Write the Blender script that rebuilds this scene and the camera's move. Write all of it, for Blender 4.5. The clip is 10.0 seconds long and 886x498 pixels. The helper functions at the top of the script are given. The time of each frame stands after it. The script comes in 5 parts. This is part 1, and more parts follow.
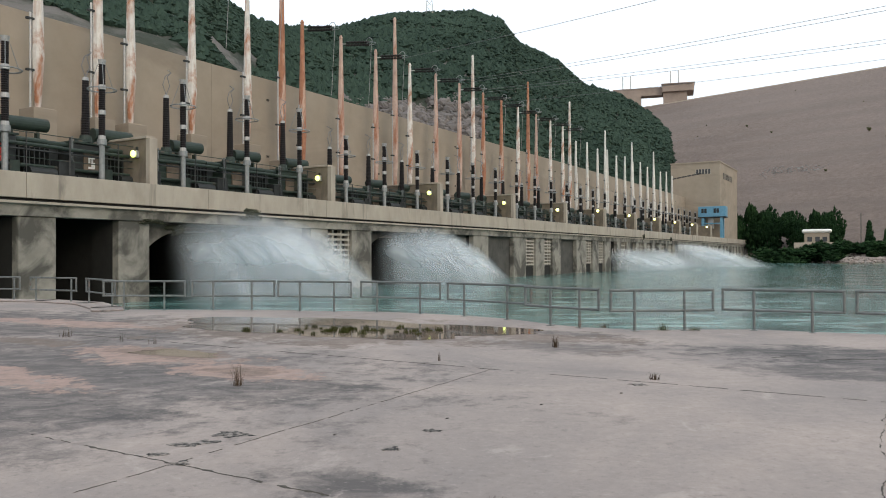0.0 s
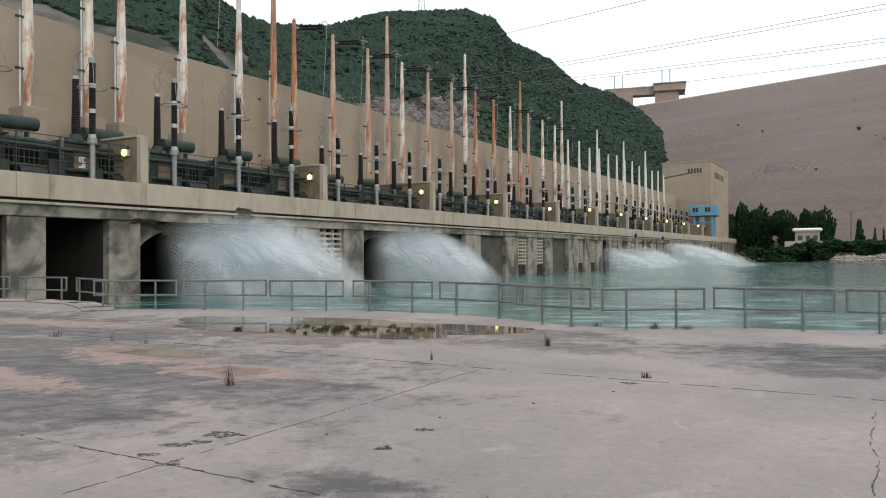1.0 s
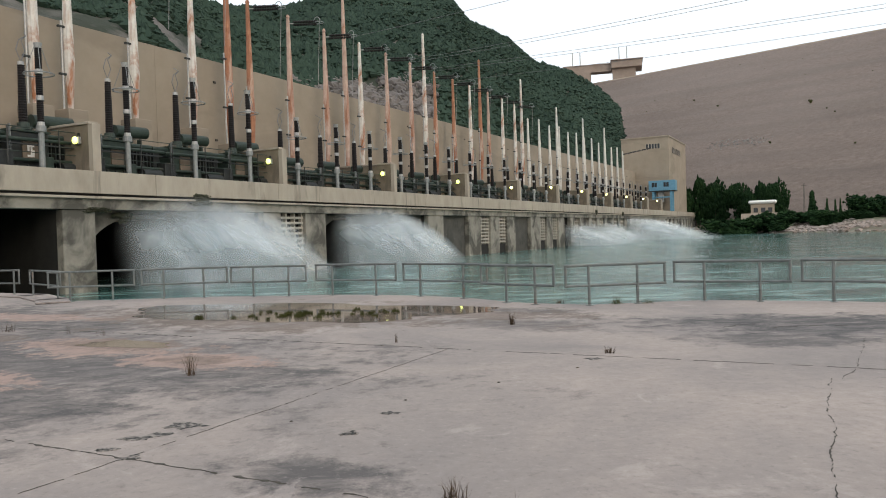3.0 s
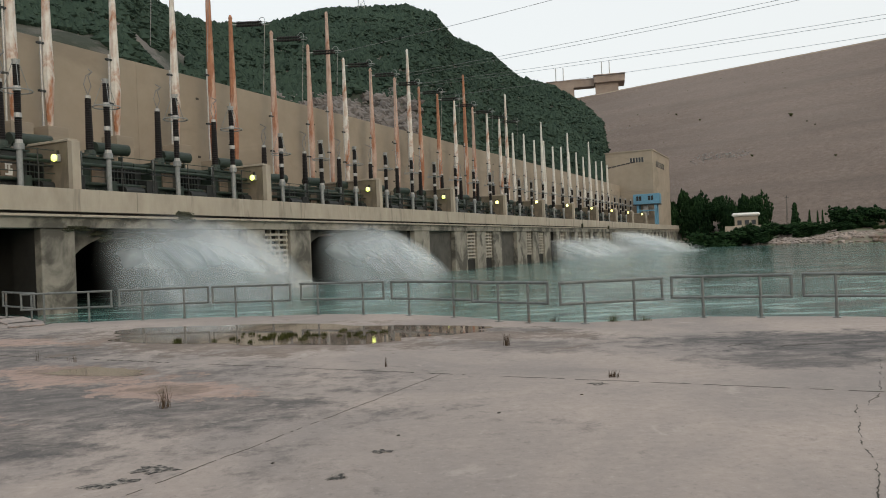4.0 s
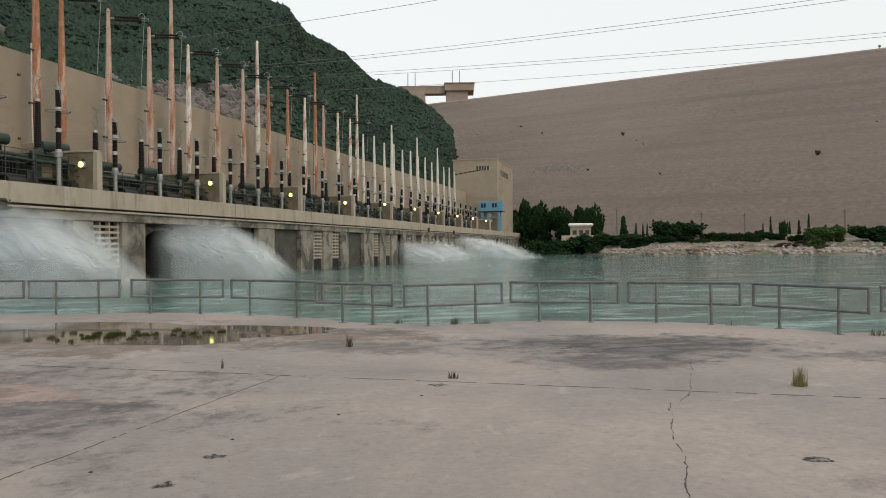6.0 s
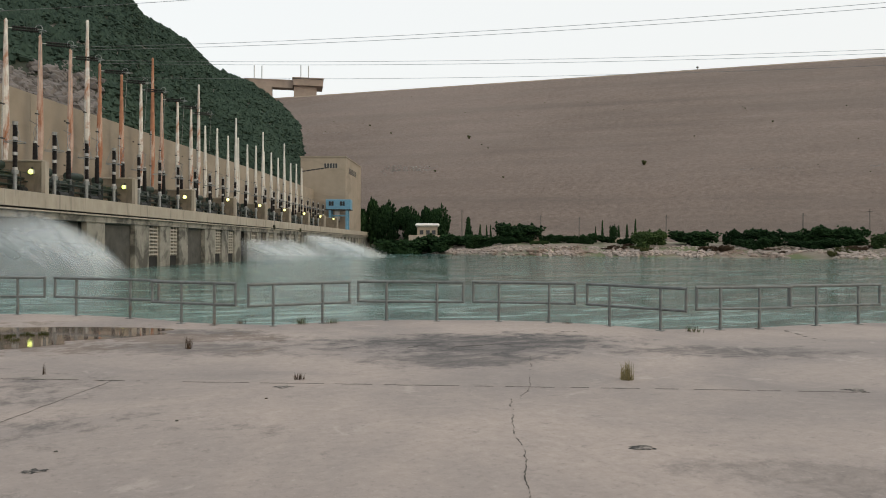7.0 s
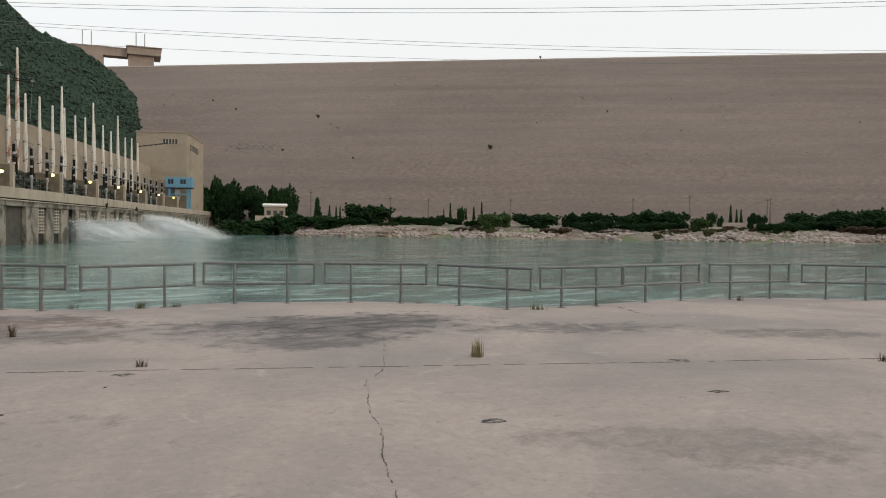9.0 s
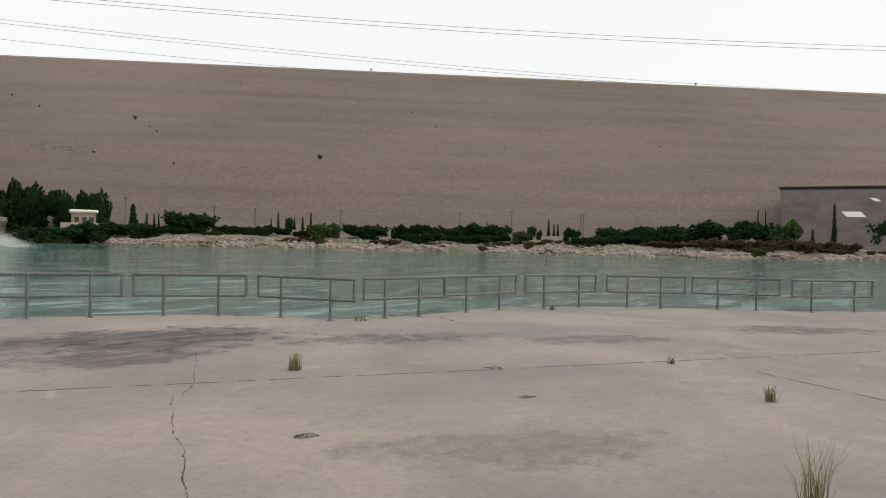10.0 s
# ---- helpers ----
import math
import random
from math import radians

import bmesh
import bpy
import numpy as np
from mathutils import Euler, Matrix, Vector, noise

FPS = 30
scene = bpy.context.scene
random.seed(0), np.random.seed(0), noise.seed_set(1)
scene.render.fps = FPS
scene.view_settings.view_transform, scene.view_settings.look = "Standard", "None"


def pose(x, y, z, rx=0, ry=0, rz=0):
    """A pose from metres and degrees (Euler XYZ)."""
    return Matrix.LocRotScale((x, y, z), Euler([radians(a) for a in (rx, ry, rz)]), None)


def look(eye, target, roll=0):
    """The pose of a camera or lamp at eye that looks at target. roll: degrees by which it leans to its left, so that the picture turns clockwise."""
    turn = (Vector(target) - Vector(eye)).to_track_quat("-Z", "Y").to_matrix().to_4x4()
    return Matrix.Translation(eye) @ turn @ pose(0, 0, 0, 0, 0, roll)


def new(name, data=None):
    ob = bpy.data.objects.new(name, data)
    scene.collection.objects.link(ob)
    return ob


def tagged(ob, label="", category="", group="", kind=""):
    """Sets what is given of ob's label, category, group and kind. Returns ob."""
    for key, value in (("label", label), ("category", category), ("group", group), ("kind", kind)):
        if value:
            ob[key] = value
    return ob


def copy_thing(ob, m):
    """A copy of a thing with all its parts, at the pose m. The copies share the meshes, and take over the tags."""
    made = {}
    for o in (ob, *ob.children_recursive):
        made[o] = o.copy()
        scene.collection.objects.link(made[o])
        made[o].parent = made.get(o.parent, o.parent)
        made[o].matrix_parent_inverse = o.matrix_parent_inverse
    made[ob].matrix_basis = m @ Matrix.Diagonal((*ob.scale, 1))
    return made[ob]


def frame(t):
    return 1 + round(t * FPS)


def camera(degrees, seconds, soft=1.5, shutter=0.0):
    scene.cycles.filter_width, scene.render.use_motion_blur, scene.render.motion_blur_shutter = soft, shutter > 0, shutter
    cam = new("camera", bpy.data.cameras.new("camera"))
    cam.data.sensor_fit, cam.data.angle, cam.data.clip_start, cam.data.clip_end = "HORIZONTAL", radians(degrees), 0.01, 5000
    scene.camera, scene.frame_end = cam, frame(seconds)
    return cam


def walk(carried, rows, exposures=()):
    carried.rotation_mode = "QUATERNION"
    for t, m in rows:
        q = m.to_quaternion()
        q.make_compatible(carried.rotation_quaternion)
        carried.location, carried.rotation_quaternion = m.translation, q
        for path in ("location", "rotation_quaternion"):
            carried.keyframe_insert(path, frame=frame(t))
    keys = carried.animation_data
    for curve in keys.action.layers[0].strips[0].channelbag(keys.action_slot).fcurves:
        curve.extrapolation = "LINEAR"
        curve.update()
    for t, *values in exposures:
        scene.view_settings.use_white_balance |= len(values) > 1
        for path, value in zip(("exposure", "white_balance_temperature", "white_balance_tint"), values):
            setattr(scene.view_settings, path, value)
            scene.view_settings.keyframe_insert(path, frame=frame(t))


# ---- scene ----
cam = camera(61.39, 10.0, soft=1.0)
# t, x, y, z, pitch, roll, yaw
PATH = [
    (0, 0.054, -0.658, 1.639, 90.429, 0.204, 2.232),
    (0.5, 0.057, -0.649, 1.632, 90.430, 0.112, 2.053),
    (1, 0.057, -0.648, 1.637, 90.357, 0.267, 1.648),
    (1.5, 0.061, -0.619, 1.626, 90.217, 0.323, 1.222),
    (2, 0.064, -0.617, 1.622, 90.208, 0.381, 0.362),
    (2.2, 0.053, -0.515, 1.637, 87.624, 1.019, 0.181),
    (3.3, 0.080, -0.598, 1.642, 89.399, 2.123, -1.600),
    (3.5, 0.067, -0.521, 1.646, 89.648, 2.448, -1.795),
    (4, 0.005, 0.015, 1.682, 89.951, 2.358, -2.281),
    (4.5, 0.000, -0.000, 1.684, 89.966, 2.607, -2.908),
    (5, 0.008, 0.004, 1.681, 90.550, 2.489, -4.108),
    (5.5, 0.028, 0.036, 1.672, 90.183, 1.662, -8.976),
    (5.7, 0.028, 0.036, 1.672, 89.987, 1.074, -10.969),
    (6.8, 0.004, 0.036, 1.690, 89.651, -0.207, -23.093),
    (7, 0.004, 0.036, 1.690, 89.690, -0.375, -25.660),
    (7.5, -0.013, 0.058, 1.685, 89.192, -0.770, -30.850),
    (8, -0.063, 0.065, 1.677, 88.301, -1.059, -31.730),
    (8.5, -0.070, 0.086, 1.676, 87.886, -0.686, -32.731),
    (9, -0.053, 0.061, 1.681, 88.370, -0.716, -37.169),
    (9.5, 0.012, 0.023, 1.681, 89.544, -0.980, -43.795),
    (10, 0.075, 0.006, 1.680, 89.455, -1.336, -50.164),
]
EXPOSURES = [(0.0, -0.01, 6300, 9), (2.0, -0.03, 6300, 9), (3.5, -0.10, 6600, 9), (4.0, -0.32, 6750, 8), (4.5, -0.31, 6800, 8), (5.5, -0.30, 6800, 8), (7.0, -0.27, 6850, 9), (9.0, -0.27, 6850, 10), (10.0, -0.23, 6850, 11)]
walk(cam, [(t, pose(*p)) for t, *p in PATH], EXPOSURES)

# ---- world, sun and exposure ----
world = bpy.data.worlds.new("world")
scene.world = world
world.use_nodes = True
wn, wl = world.node_tree.nodes, world.node_tree.links
wn.clear()
sky = wn.new("ShaderNodeTexSky")
sky.sky_type, sky.sun_disc = "NISHITA", False
sky.sun_elevation, sky.sun_rotation = radians(14), radians(150)
sky.air_density, sky.dust_density, sky.ozone_density = 1.0, 6.0, 1.0
haze = wn.new("ShaderNodeMix")
haze.data_type = "RGBA"
haze.inputs[0].default_value = 0.72
wl.new(sky.outputs[0], haze.inputs[6])
haze.inputs[7].default_value = (8.6, 8.9, 9.2, 1)
bg = wn.new("ShaderNodeBackground")
bg.inputs[1].default_value = 0.162
wl.new(haze.outputs[2], bg.inputs[0])
wo = wn.new("ShaderNodeOutputWorld")
wl.new(bg.outputs[0], wo.inputs[0])
sun_data = bpy.data.lights.new("sun", "SUN")
sun_data.energy, sun_data.angle, sun_data.color = 0.55, radians(25), (1.0, 0.93, 0.84)
sun = new("sun", sun_data)
sun.matrix_world = look((120, -180, 80), (0, 0, 0))

# ---- materials ----


def mat(name, rough=0.8, metal=0.0):
    m = bpy.data.materials.new(name)
    m.use_nodes = True
    n = m.node_tree.nodes
    b = n["Principled BSDF"]
    b.inputs["Roughness"].default_value, b.inputs["Metallic"].default_value = rough, metal
    return m, n, m.node_tree.links, b


def tex(n, l, scale, detail=6, rough=0.6, stretch=(1, 1, 1), coord="Object", dist=0.0):
    tc = n.new("ShaderNodeTexCoord")
    mp = n.new("ShaderNodeMapping")
    mp.inputs["Scale"].default_value = stretch
    l.new(tc.outputs[coord], mp.inputs[0])
    t = n.new("ShaderNodeTexNoise")
    t.inputs["Scale"].default_value, t.inputs["Detail"].default_value = scale, detail
    t.inputs["Roughness"].default_value, t.inputs["Distortion"].default_value = rough, dist
    l.new(mp.outputs[0], t.inputs["Vector"])
    return t.outputs[0]


def ramp(n, l, fac, stops):
    r = n.new("ShaderNodeValToRGB")
    while len(r.color_ramp.elements) < len(stops):
        r.color_ramp.elements.new(0.5)
    for e, (p, c) in zip(r.color_ramp.elements, stops):
        e.position, e.color = p, (*c, 1) if len(c) == 3 else c
    l.new(fac, r.inputs[0])
    return r.outputs[0]


def grey(a):
    return (a, a, a)


def mixc(n, l, fac, a, b, kind="MIX"):
    m = n.new("ShaderNodeMix")
    m.data_type, m.blend_type = "RGBA", kind
    for s, v in ((0, fac), (6, a), (7, b)):
        if isinstance(v, (int, float)):
            m.inputs[s].default_value = v
        elif isinstance(v, tuple):
            m.inputs[s].default_value = (*v, 1)
        else:
            l.new(v, m.inputs[s])
    return m.outputs[2]


def math_node(n, l, op, a, b=None):
    m = n.new("ShaderNodeMath")
    m.operation = op
    m.use_clamp = op in ("MULTIPLY", "MAXIMUM", "MINIMUM")
    for s, v in ((0, a), (1, b)):
        if v is None:
            continue
        if isinstance(v, (int, float)):
            m.inputs[s].default_value = v
        else:
            l.new(v, m.inputs[s])
    return m.outputs[0]


def bump(n, l, b, height, strength, distance):
    k = n.new("ShaderNodeBump")
    k.inputs["Strength"].default_value, k.inputs["Distance"].default_value = strength, distance
    l.new(height, k.inputs["Height"])
    l.new(k.outputs[0], b.inputs["Normal"])


def noisy(name, lo, hi, scale, rough=0.85, metal=0.0, big=None, bump_amount=0.3, bump_size=0.02, stretch=(1, 1, 1), p0=0.3, p1=0.7):
    """A surface whose colour runs between lo and hi by noise, with a second, larger noise of stains (scale, colour, share)."""
    m, n, l, b = mat(name, rough, metal)
    f = tex(n, l, scale, 8, 0.65, stretch)
    c = ramp(n, l, f, [(p0, lo), (p1, hi)])
    if big:
        g = tex(n, l, big[0], 5, 0.6, big[3] if len(big) > 3 else (1, 1, 1), dist=0.6)
        share = big[2]
        c = mixc(n, l, ramp(n, l, g, [(0.62 - share * 0.4, grey(0)), (0.72 - share * 0.3, grey(1))]), c, big[1])
    l.new(c, b.inputs["Base Color"])
    if bump_amount:
        bump(n, l, b, f, bump_amount, bump_size)
    return m


CONC = noisy("concrete_warm", (0.40, 0.345, 0.275), (0.52, 0.430, 0.37), 0.9, 0.9, big=(0.12, (0.36, 0.31, 0.25), 0.25, (1, 1, 2.5)))
PARAPET = noisy("concrete_parapet", (0.29, 0.255, 0.21), (0.40, 0.36, 0.30), 0.7, 0.9, big=(0.8, (0.19, 0.17, 0.145), 0.13, (1, 1, 0.14)), stretch=(1, 1, 0.4))
PIER = noisy("concrete_pier", (0.19, 0.18, 0.155), (0.29, 0.275, 0.24), 0.8, 0.9, big=(0.34, (0.075, 0.072, 0.062), 0.42))
WETARCH = noisy("concrete_wet_stained", (0.10, 0.096, 0.082), (0.19, 0.18, 0.155), 0.7, 0.8, big=(0.35, (0.045, 0.044, 0.038), 0.5))
# darker than the piers: the shade of the gaps is painted in
RECESSM = noisy("recess_shaded_concrete", (0.035, 0.035, 0.032), (0.095, 0.092, 0.083), 0.6, 0.95, big=(0.3, (0.07, 0.068, 0.06), 0.35))
# near-black concrete: the shade inside the bays is put into this colour
DARK = noisy("concrete_shade_black", (0.009, 0.009, 0.008), (0.022, 0.021, 0.019), 0.8, 0.85)
# fire wall faces: ochre darkened so the colour carries their shade
FIRESHADE = noisy("fire_wall_shaded", (0.135, 0.112, 0.085), (0.225, 0.19, 0.145), 0.5, 0.9, big=(0.3, (0.10, 0.085, 0.065), 0.3, (1, 1, 0.5)))
WALL = noisy("wall_paint_ochre", (0.265, 0.222, 0.172), (0.335, 0.284, 0.226), 0.25, 0.9, big=(0.06, (0.245, 0.206, 0.162), 0.28, (1, 1, 3)), bump_amount=0.1)
RAILM = noisy("galvanised_rail", (0.078, 0.088, 0.088), (0.168, 0.182, 0.18), 5, 0.55, 0.1, big=(2.0, (0.12, 0.085, 0.065), 0.05))
WHITEP = noisy("pole_white_rusty", (0.50, 0.47, 0.43), (0.68, 0.65, 0.61), 1.2, 0.7, big=(0.55, (0.33, 0.14, 0.07), 0.38, (1, 1, 0.45)))
RUSTP = noisy("pole_rust_red", (0.25, 0.10, 0.055), (0.40, 0.19, 0.11), 1.3, 0.8, big=(0.5, (0.52, 0.40, 0.33), 0.25, (1, 1, 0.4)))
STEEL = noisy("galvanised_steel", (0.17, 0.185, 0.19), (0.30, 0.315, 0.315), 3, 0.55, 0.3)
BLACKP = noisy("porcelain_black", (0.006, 0.005, 0.0055), (0.016, 0.013, 0.013), 4, 0.6)
BLACKP.node_tree.nodes["Principled BSDF"].inputs["Specular IOR Level"].default_value = 0.25
CAPM = noisy("insulator_cap_grey", (0.30, 0.30, 0.30), (0.42, 0.42, 0.41), 4, 0.5, 0.3)
GREENM = noisy("transformer_green", (0.012, 0.024, 0.019), (0.032, 0.052, 0.040), 2, 0.6, big=(0.8, (0.07, 0.055, 0.04), 0.14))
DGREEN = noisy("transformer_dark", (0.012, 0.015, 0.016), (0.03, 0.034, 0.034), 2, 0.6)
BLUEP = noisy("crane_blue_paint", (0.085, 0.225, 0.34), (0.13, 0.30, 0.43), 1.5, 0.5)
GLASSD = noisy("window_dark", (0.02, 0.022, 0.025), (0.045, 0.05, 0.055), 2, 0.15)
WHITEM = noisy("white_paint", (0.74, 0.74, 0.72), (0.82, 0.82, 0.8), 1.5, 0.6)
ROCK = noisy("rock_grey", (0.085, 0.078, 0.076), (0.20, 0.182, 0.174), 0.12, 0.95, bump_amount=0.6, bump_size=0.6)
STONE = noisy("riprap_stone", (0.22, 0.185, 0.165), (0.44, 0.375, 0.335), 0.35, 0.95, big=(0.08, (0.20, 0.15, 0.12), 0.3))
BANK = noisy("bank_earth", (0.16, 0.132, 0.106), (0.27, 0.23, 0.19), 0.15, 0.95, big=(0.05, (0.10, 0.12, 0.055), 0.45))
EARTH = noisy("riverbed_earth", (0.14, 0.12, 0.09), (0.24, 0.20, 0.16), 0.05, 0.95)
CRACKM = noisy("crack_dirt", (0.018, 0.016, 0.013), (0.11, 0.098, 0.08), 14, 0.95)
SPRAYM, n_, l_, b_ = mat("spray_water", 0.6)
b_.inputs["Base Color"].default_value = (0.80, 0.83, 0.84, 1)
# drifting mist: thin veils whose density comes from the sheet and from noise
MISTM, n_, l_, b_ = mat("spray_mist", 1.0)
b_.inputs["Base Color"].default_value = (0.78, 0.85, 0.90, 1)
b_.inputs["Specular IOR Level"].default_value = 0.0
uv_ = n_.new("ShaderNodeTexCoord")
us_ = n_.new("ShaderNodeSeparateXYZ")
l_.new(uv_.outputs["UV"], us_.inputs[0])
out_ = ramp(n_, l_, us_.outputs[0], [(0.0, grey(0)), (0.16, grey(0.35)), (0.38, grey(1)), (0.72, grey(0.9)), (1.0, grey(0))])
up_ = ramp(n_, l_, us_.outputs[1], [(0.0, grey(0.50)), (0.45, grey(0.62)), (0.66, grey(1)), (1.0, grey(0))])
d1 = ramp(n_, l_, tex(n_, l_, 0.22, 5, 0.55, (1, 0.8, 1.2), dist=0.3), [(0.25, grey(0.20)), (0.70, grey(0.50))])
l_.new(math_node(n_, l_, "MULTIPLY", math_node(n_, l_, "MULTIPLY", out_, up_), d1), b_.inputs["Alpha"])
WIREM = noisy("wire_aluminium", (0.16, 0.16, 0.165), (0.24, 0.24, 0.245), 1, 0.5, 0.5, bump_amount=0)


def leaf_mat(name, lo, hi, drift=None):
    """Leaves that vary from clump to clump, and over drifts of many metres where drift gives a scale."""
    m, n, l, b = mat(name, 1.0)
    b.inputs["Specular IOR Level"].default_value = 0.08
    g = n.new("ShaderNodeNewGeometry")
    c = ramp(n, l, g.outputs["Random Per Island"], [(0.0, lo), (1.0, hi)])
    if drift:
        c = mixc(n, l, ramp(n, l, tex(n, l, drift, 5, 0.6), [(0.38, grey(0)), (0.66, grey(0.75))]), c, tuple(v * 1.25 for v in hi))
    o = n.new("ShaderNodeObjectInfo")
    c = mixc(n, l, 0.35, c, ramp(n, l, o.outputs["Random"], [(0.0, lo), (1.0, hi)]))
    l.new(c, b.inputs["Base Color"])
    return m


FOREST = leaf_mat("forest_leaves", (0.014, 0.027, 0.022), (0.041, 0.065, 0.049), 0.02)
LEAF = leaf_mat("tree_leaves", (0.006, 0.018, 0.008), (0.024, 0.052, 0.019))
GREENL = leaf_mat("shrub_green", (0.018, 0.036, 0.014), (0.055, 0.085, 0.03))
OLIVE = leaf_mat("shrub_olive", (0.035, 0.046, 0.018), (0.085, 0.085, 0.036))
BROWNL = leaf_mat("shrub_brown", (0.045, 0.032, 0.022), (0.10, 0.07, 0.048))
REED = leaf_mat("dry_grass", (0.16, 0.14, 0.07), (0.32, 0.27, 0.15))
PUDW = leaf_mat("puddle_weed", (0.022, 0.028, 0.009), (0.065, 0.07, 0.022))
WALLW = leaf_mat("wall_weed", (0.026, 0.030, 0.02), (0.075, 0.078, 0.055))
BARK = noisy("bark", (0.08, 0.06, 0.045), (0.16, 0.125, 0.095), 3, 0.95)

# hill ground under the trees, with bare rock where it is steep or scarred
HILLM, n_, l_, b_ = mat("hill_ground", 0.95)
f_ = tex(n_, l_, 0.035, 8, 0.65, (1, 1, 1.6))
c_ = mixc(n_, l_, ramp(n_, l_, f_, [(0.46, grey(0)), (0.56, grey(1))]), (0.028, 0.036, 0.024), (0.125, 0.116, 0.106))
l_.new(c_, b_.inputs["Base Color"])
bump(n_, l_, b_, f_, 0.5, 3.0)

# embankment face: fine rock fill in level courses
DAMM, n_, l_, b_ = mat("dam_rockfill", 0.95)
fine_ = tex(n_, l_, 0.45, 8, 0.75)
band_ = tex(n_, l_, 0.05, 8, 0.7, (0.06, 0.06, 2.4), dist=0.2)
big_ = tex(n_, l_, 0.006, 5, 0.6)
c_ = ramp(n_, l_, fine_, [(0.30, (0.112, 0.085, 0.071)), (0.70, (0.225, 0.176, 0.150))])
c_ = mixc(n_, l_, ramp(n_, l_, band_, [(0.34, grey(0.9)), (0.56, grey(0))]), c_, (0.125, 0.10, 0.085))
c_ = mixc(n_, l_, ramp(n_, l_, big_, [(0.4, grey(0)), (0.7, grey(0.4))]), c_, (0.25, 0.203, 0.18))
l_.new(c_, b_.inputs["Base Color"])
bump(n_, l_, b_, fine_, 0.6, 1.0)

# river: grey-green, with wind ripples and long smooth streaks
WATER, n_, l_, b_ = mat("river_water", 0.12)
r1 = tex(n_, l_, 1.1, 6, 0.65, (1.0, 1.6, 1))
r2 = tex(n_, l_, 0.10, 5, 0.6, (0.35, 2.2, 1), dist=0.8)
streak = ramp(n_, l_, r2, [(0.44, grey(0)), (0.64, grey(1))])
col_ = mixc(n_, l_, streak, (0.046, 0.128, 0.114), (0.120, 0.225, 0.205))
# wavelets' pale glints and dark troughs are painted into the base colour
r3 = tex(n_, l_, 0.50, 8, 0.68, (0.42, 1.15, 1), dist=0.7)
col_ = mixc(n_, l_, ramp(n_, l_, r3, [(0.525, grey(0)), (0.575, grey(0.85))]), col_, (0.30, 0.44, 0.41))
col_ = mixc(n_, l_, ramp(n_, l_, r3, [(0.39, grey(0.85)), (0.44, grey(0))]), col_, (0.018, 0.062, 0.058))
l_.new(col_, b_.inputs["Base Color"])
l_.new(ramp(n_, l_, r2, [(0.40, grey(0.03)), (0.62, grey(0.14))]), b_.inputs["Roughness"])
bump(n_, l_, b_, math_node(n_, l_, "ADD", r1, r3), 0.30, 0.16)
b_.inputs["Specular IOR Level"].default_value = 0.27
b_.inputs["IOR"].default_value = 1.33

# apron: pinkish grey concrete with damp grey stains, scaled pink patches and fine pits
DECK, n_, l_, b_ = mat("apron_concrete", 0.88)
tc_ = n_.new("ShaderNodeTexCoord")
sep_ = n_.new("ShaderNodeSeparateXYZ")
warp_ = tex(n_, l_, 0.55, 6, 0.7)
warp2_ = tex(n_, l_, 2.8, 10, 0.8)
l_.new(tc_.outputs["Object"], sep_.inputs[0])


def spot(n, l, x, y, rx, ry, turn, ragged=3.2, edge=0.84):
    """1 inside a ragged oval of the floor, 0 outside."""
    ca, sa = math.cos(radians(turn)), math.sin(radians(turn))
    dx, dy = math_node(n, l, "ADD", sep_.outputs[0], -x), math_node(n, l, "ADD", sep_.outputs[1], -y)
    n1 = n.new("ShaderNodeVectorMath")
    n1.operation = "LENGTH"
    comb = n.new("ShaderNodeCombineXYZ")

    def lin(a, b):
        p = n.new("ShaderNodeMath")
        p.operation = "MULTIPLY"
        l.new(dx, p.inputs[0])
        p.inputs[1].default_value = a
        q = n.new("ShaderNodeMath")
        q.operation = "MULTIPLY_ADD"
        l.new(dy, q.inputs[0])
        q.inputs[1].default_value = b
        l.new(p.outputs[0], q.inputs[2])
        return q.outputs[0]
    l.new(lin(ca / rx, sa / rx), comb.inputs[0])
    l.new(lin(-sa / ry, ca / ry), comb.inputs[1])
    l.new(comb.outputs[0], n1.inputs[0])
    w = n.new("ShaderNodeMath")
    w.operation = "MULTIPLY_ADD"
    l.new(math_node(n, l, "ADD", warp_, math_node(n, l, "ADD", warp2_, -1.0)), w.inputs[0])
    w.inputs[1].default_value = ragged
    l.new(n1.outputs["Value"], w.inputs[2])
    return ramp(n, l, w.outputs[0], [(edge, grey(1)), (1.0, grey(0))])


grain_ = tex(n_, l_, 7.0, 9, 0.75)
patch_ = tex(n_, l_, 0.28, 7, 0.62, dist=0.5)
c_ = ramp(n_, l_, grain_, [(0.25, (0.295, 0.247, 0.220)), (0.75, (0.430, 0.364, 0.328))])
c_ = mixc(n_, l_, ramp(n_, l_, patch_, [(0.38, grey(0)), (0.62, grey(0.85))]), c_, (0.222, 0.197, 0.188))
speck_ = tex(n_, l_, 3.2, 12, 0.82)
c_ = mixc(n_, l_, ramp(n_, l_, speck_, [(0.57, grey(0)), (0.64, grey(0.6))]), c_, (0.17, 0.15, 0.142))
c_ = mixc(n_, l_, ramp(n_, l_, speck_, [(0.32, grey(0.5)), (0.39, grey(0))]), c_, (0.44, 0.39, 0.36))
stain_ = None
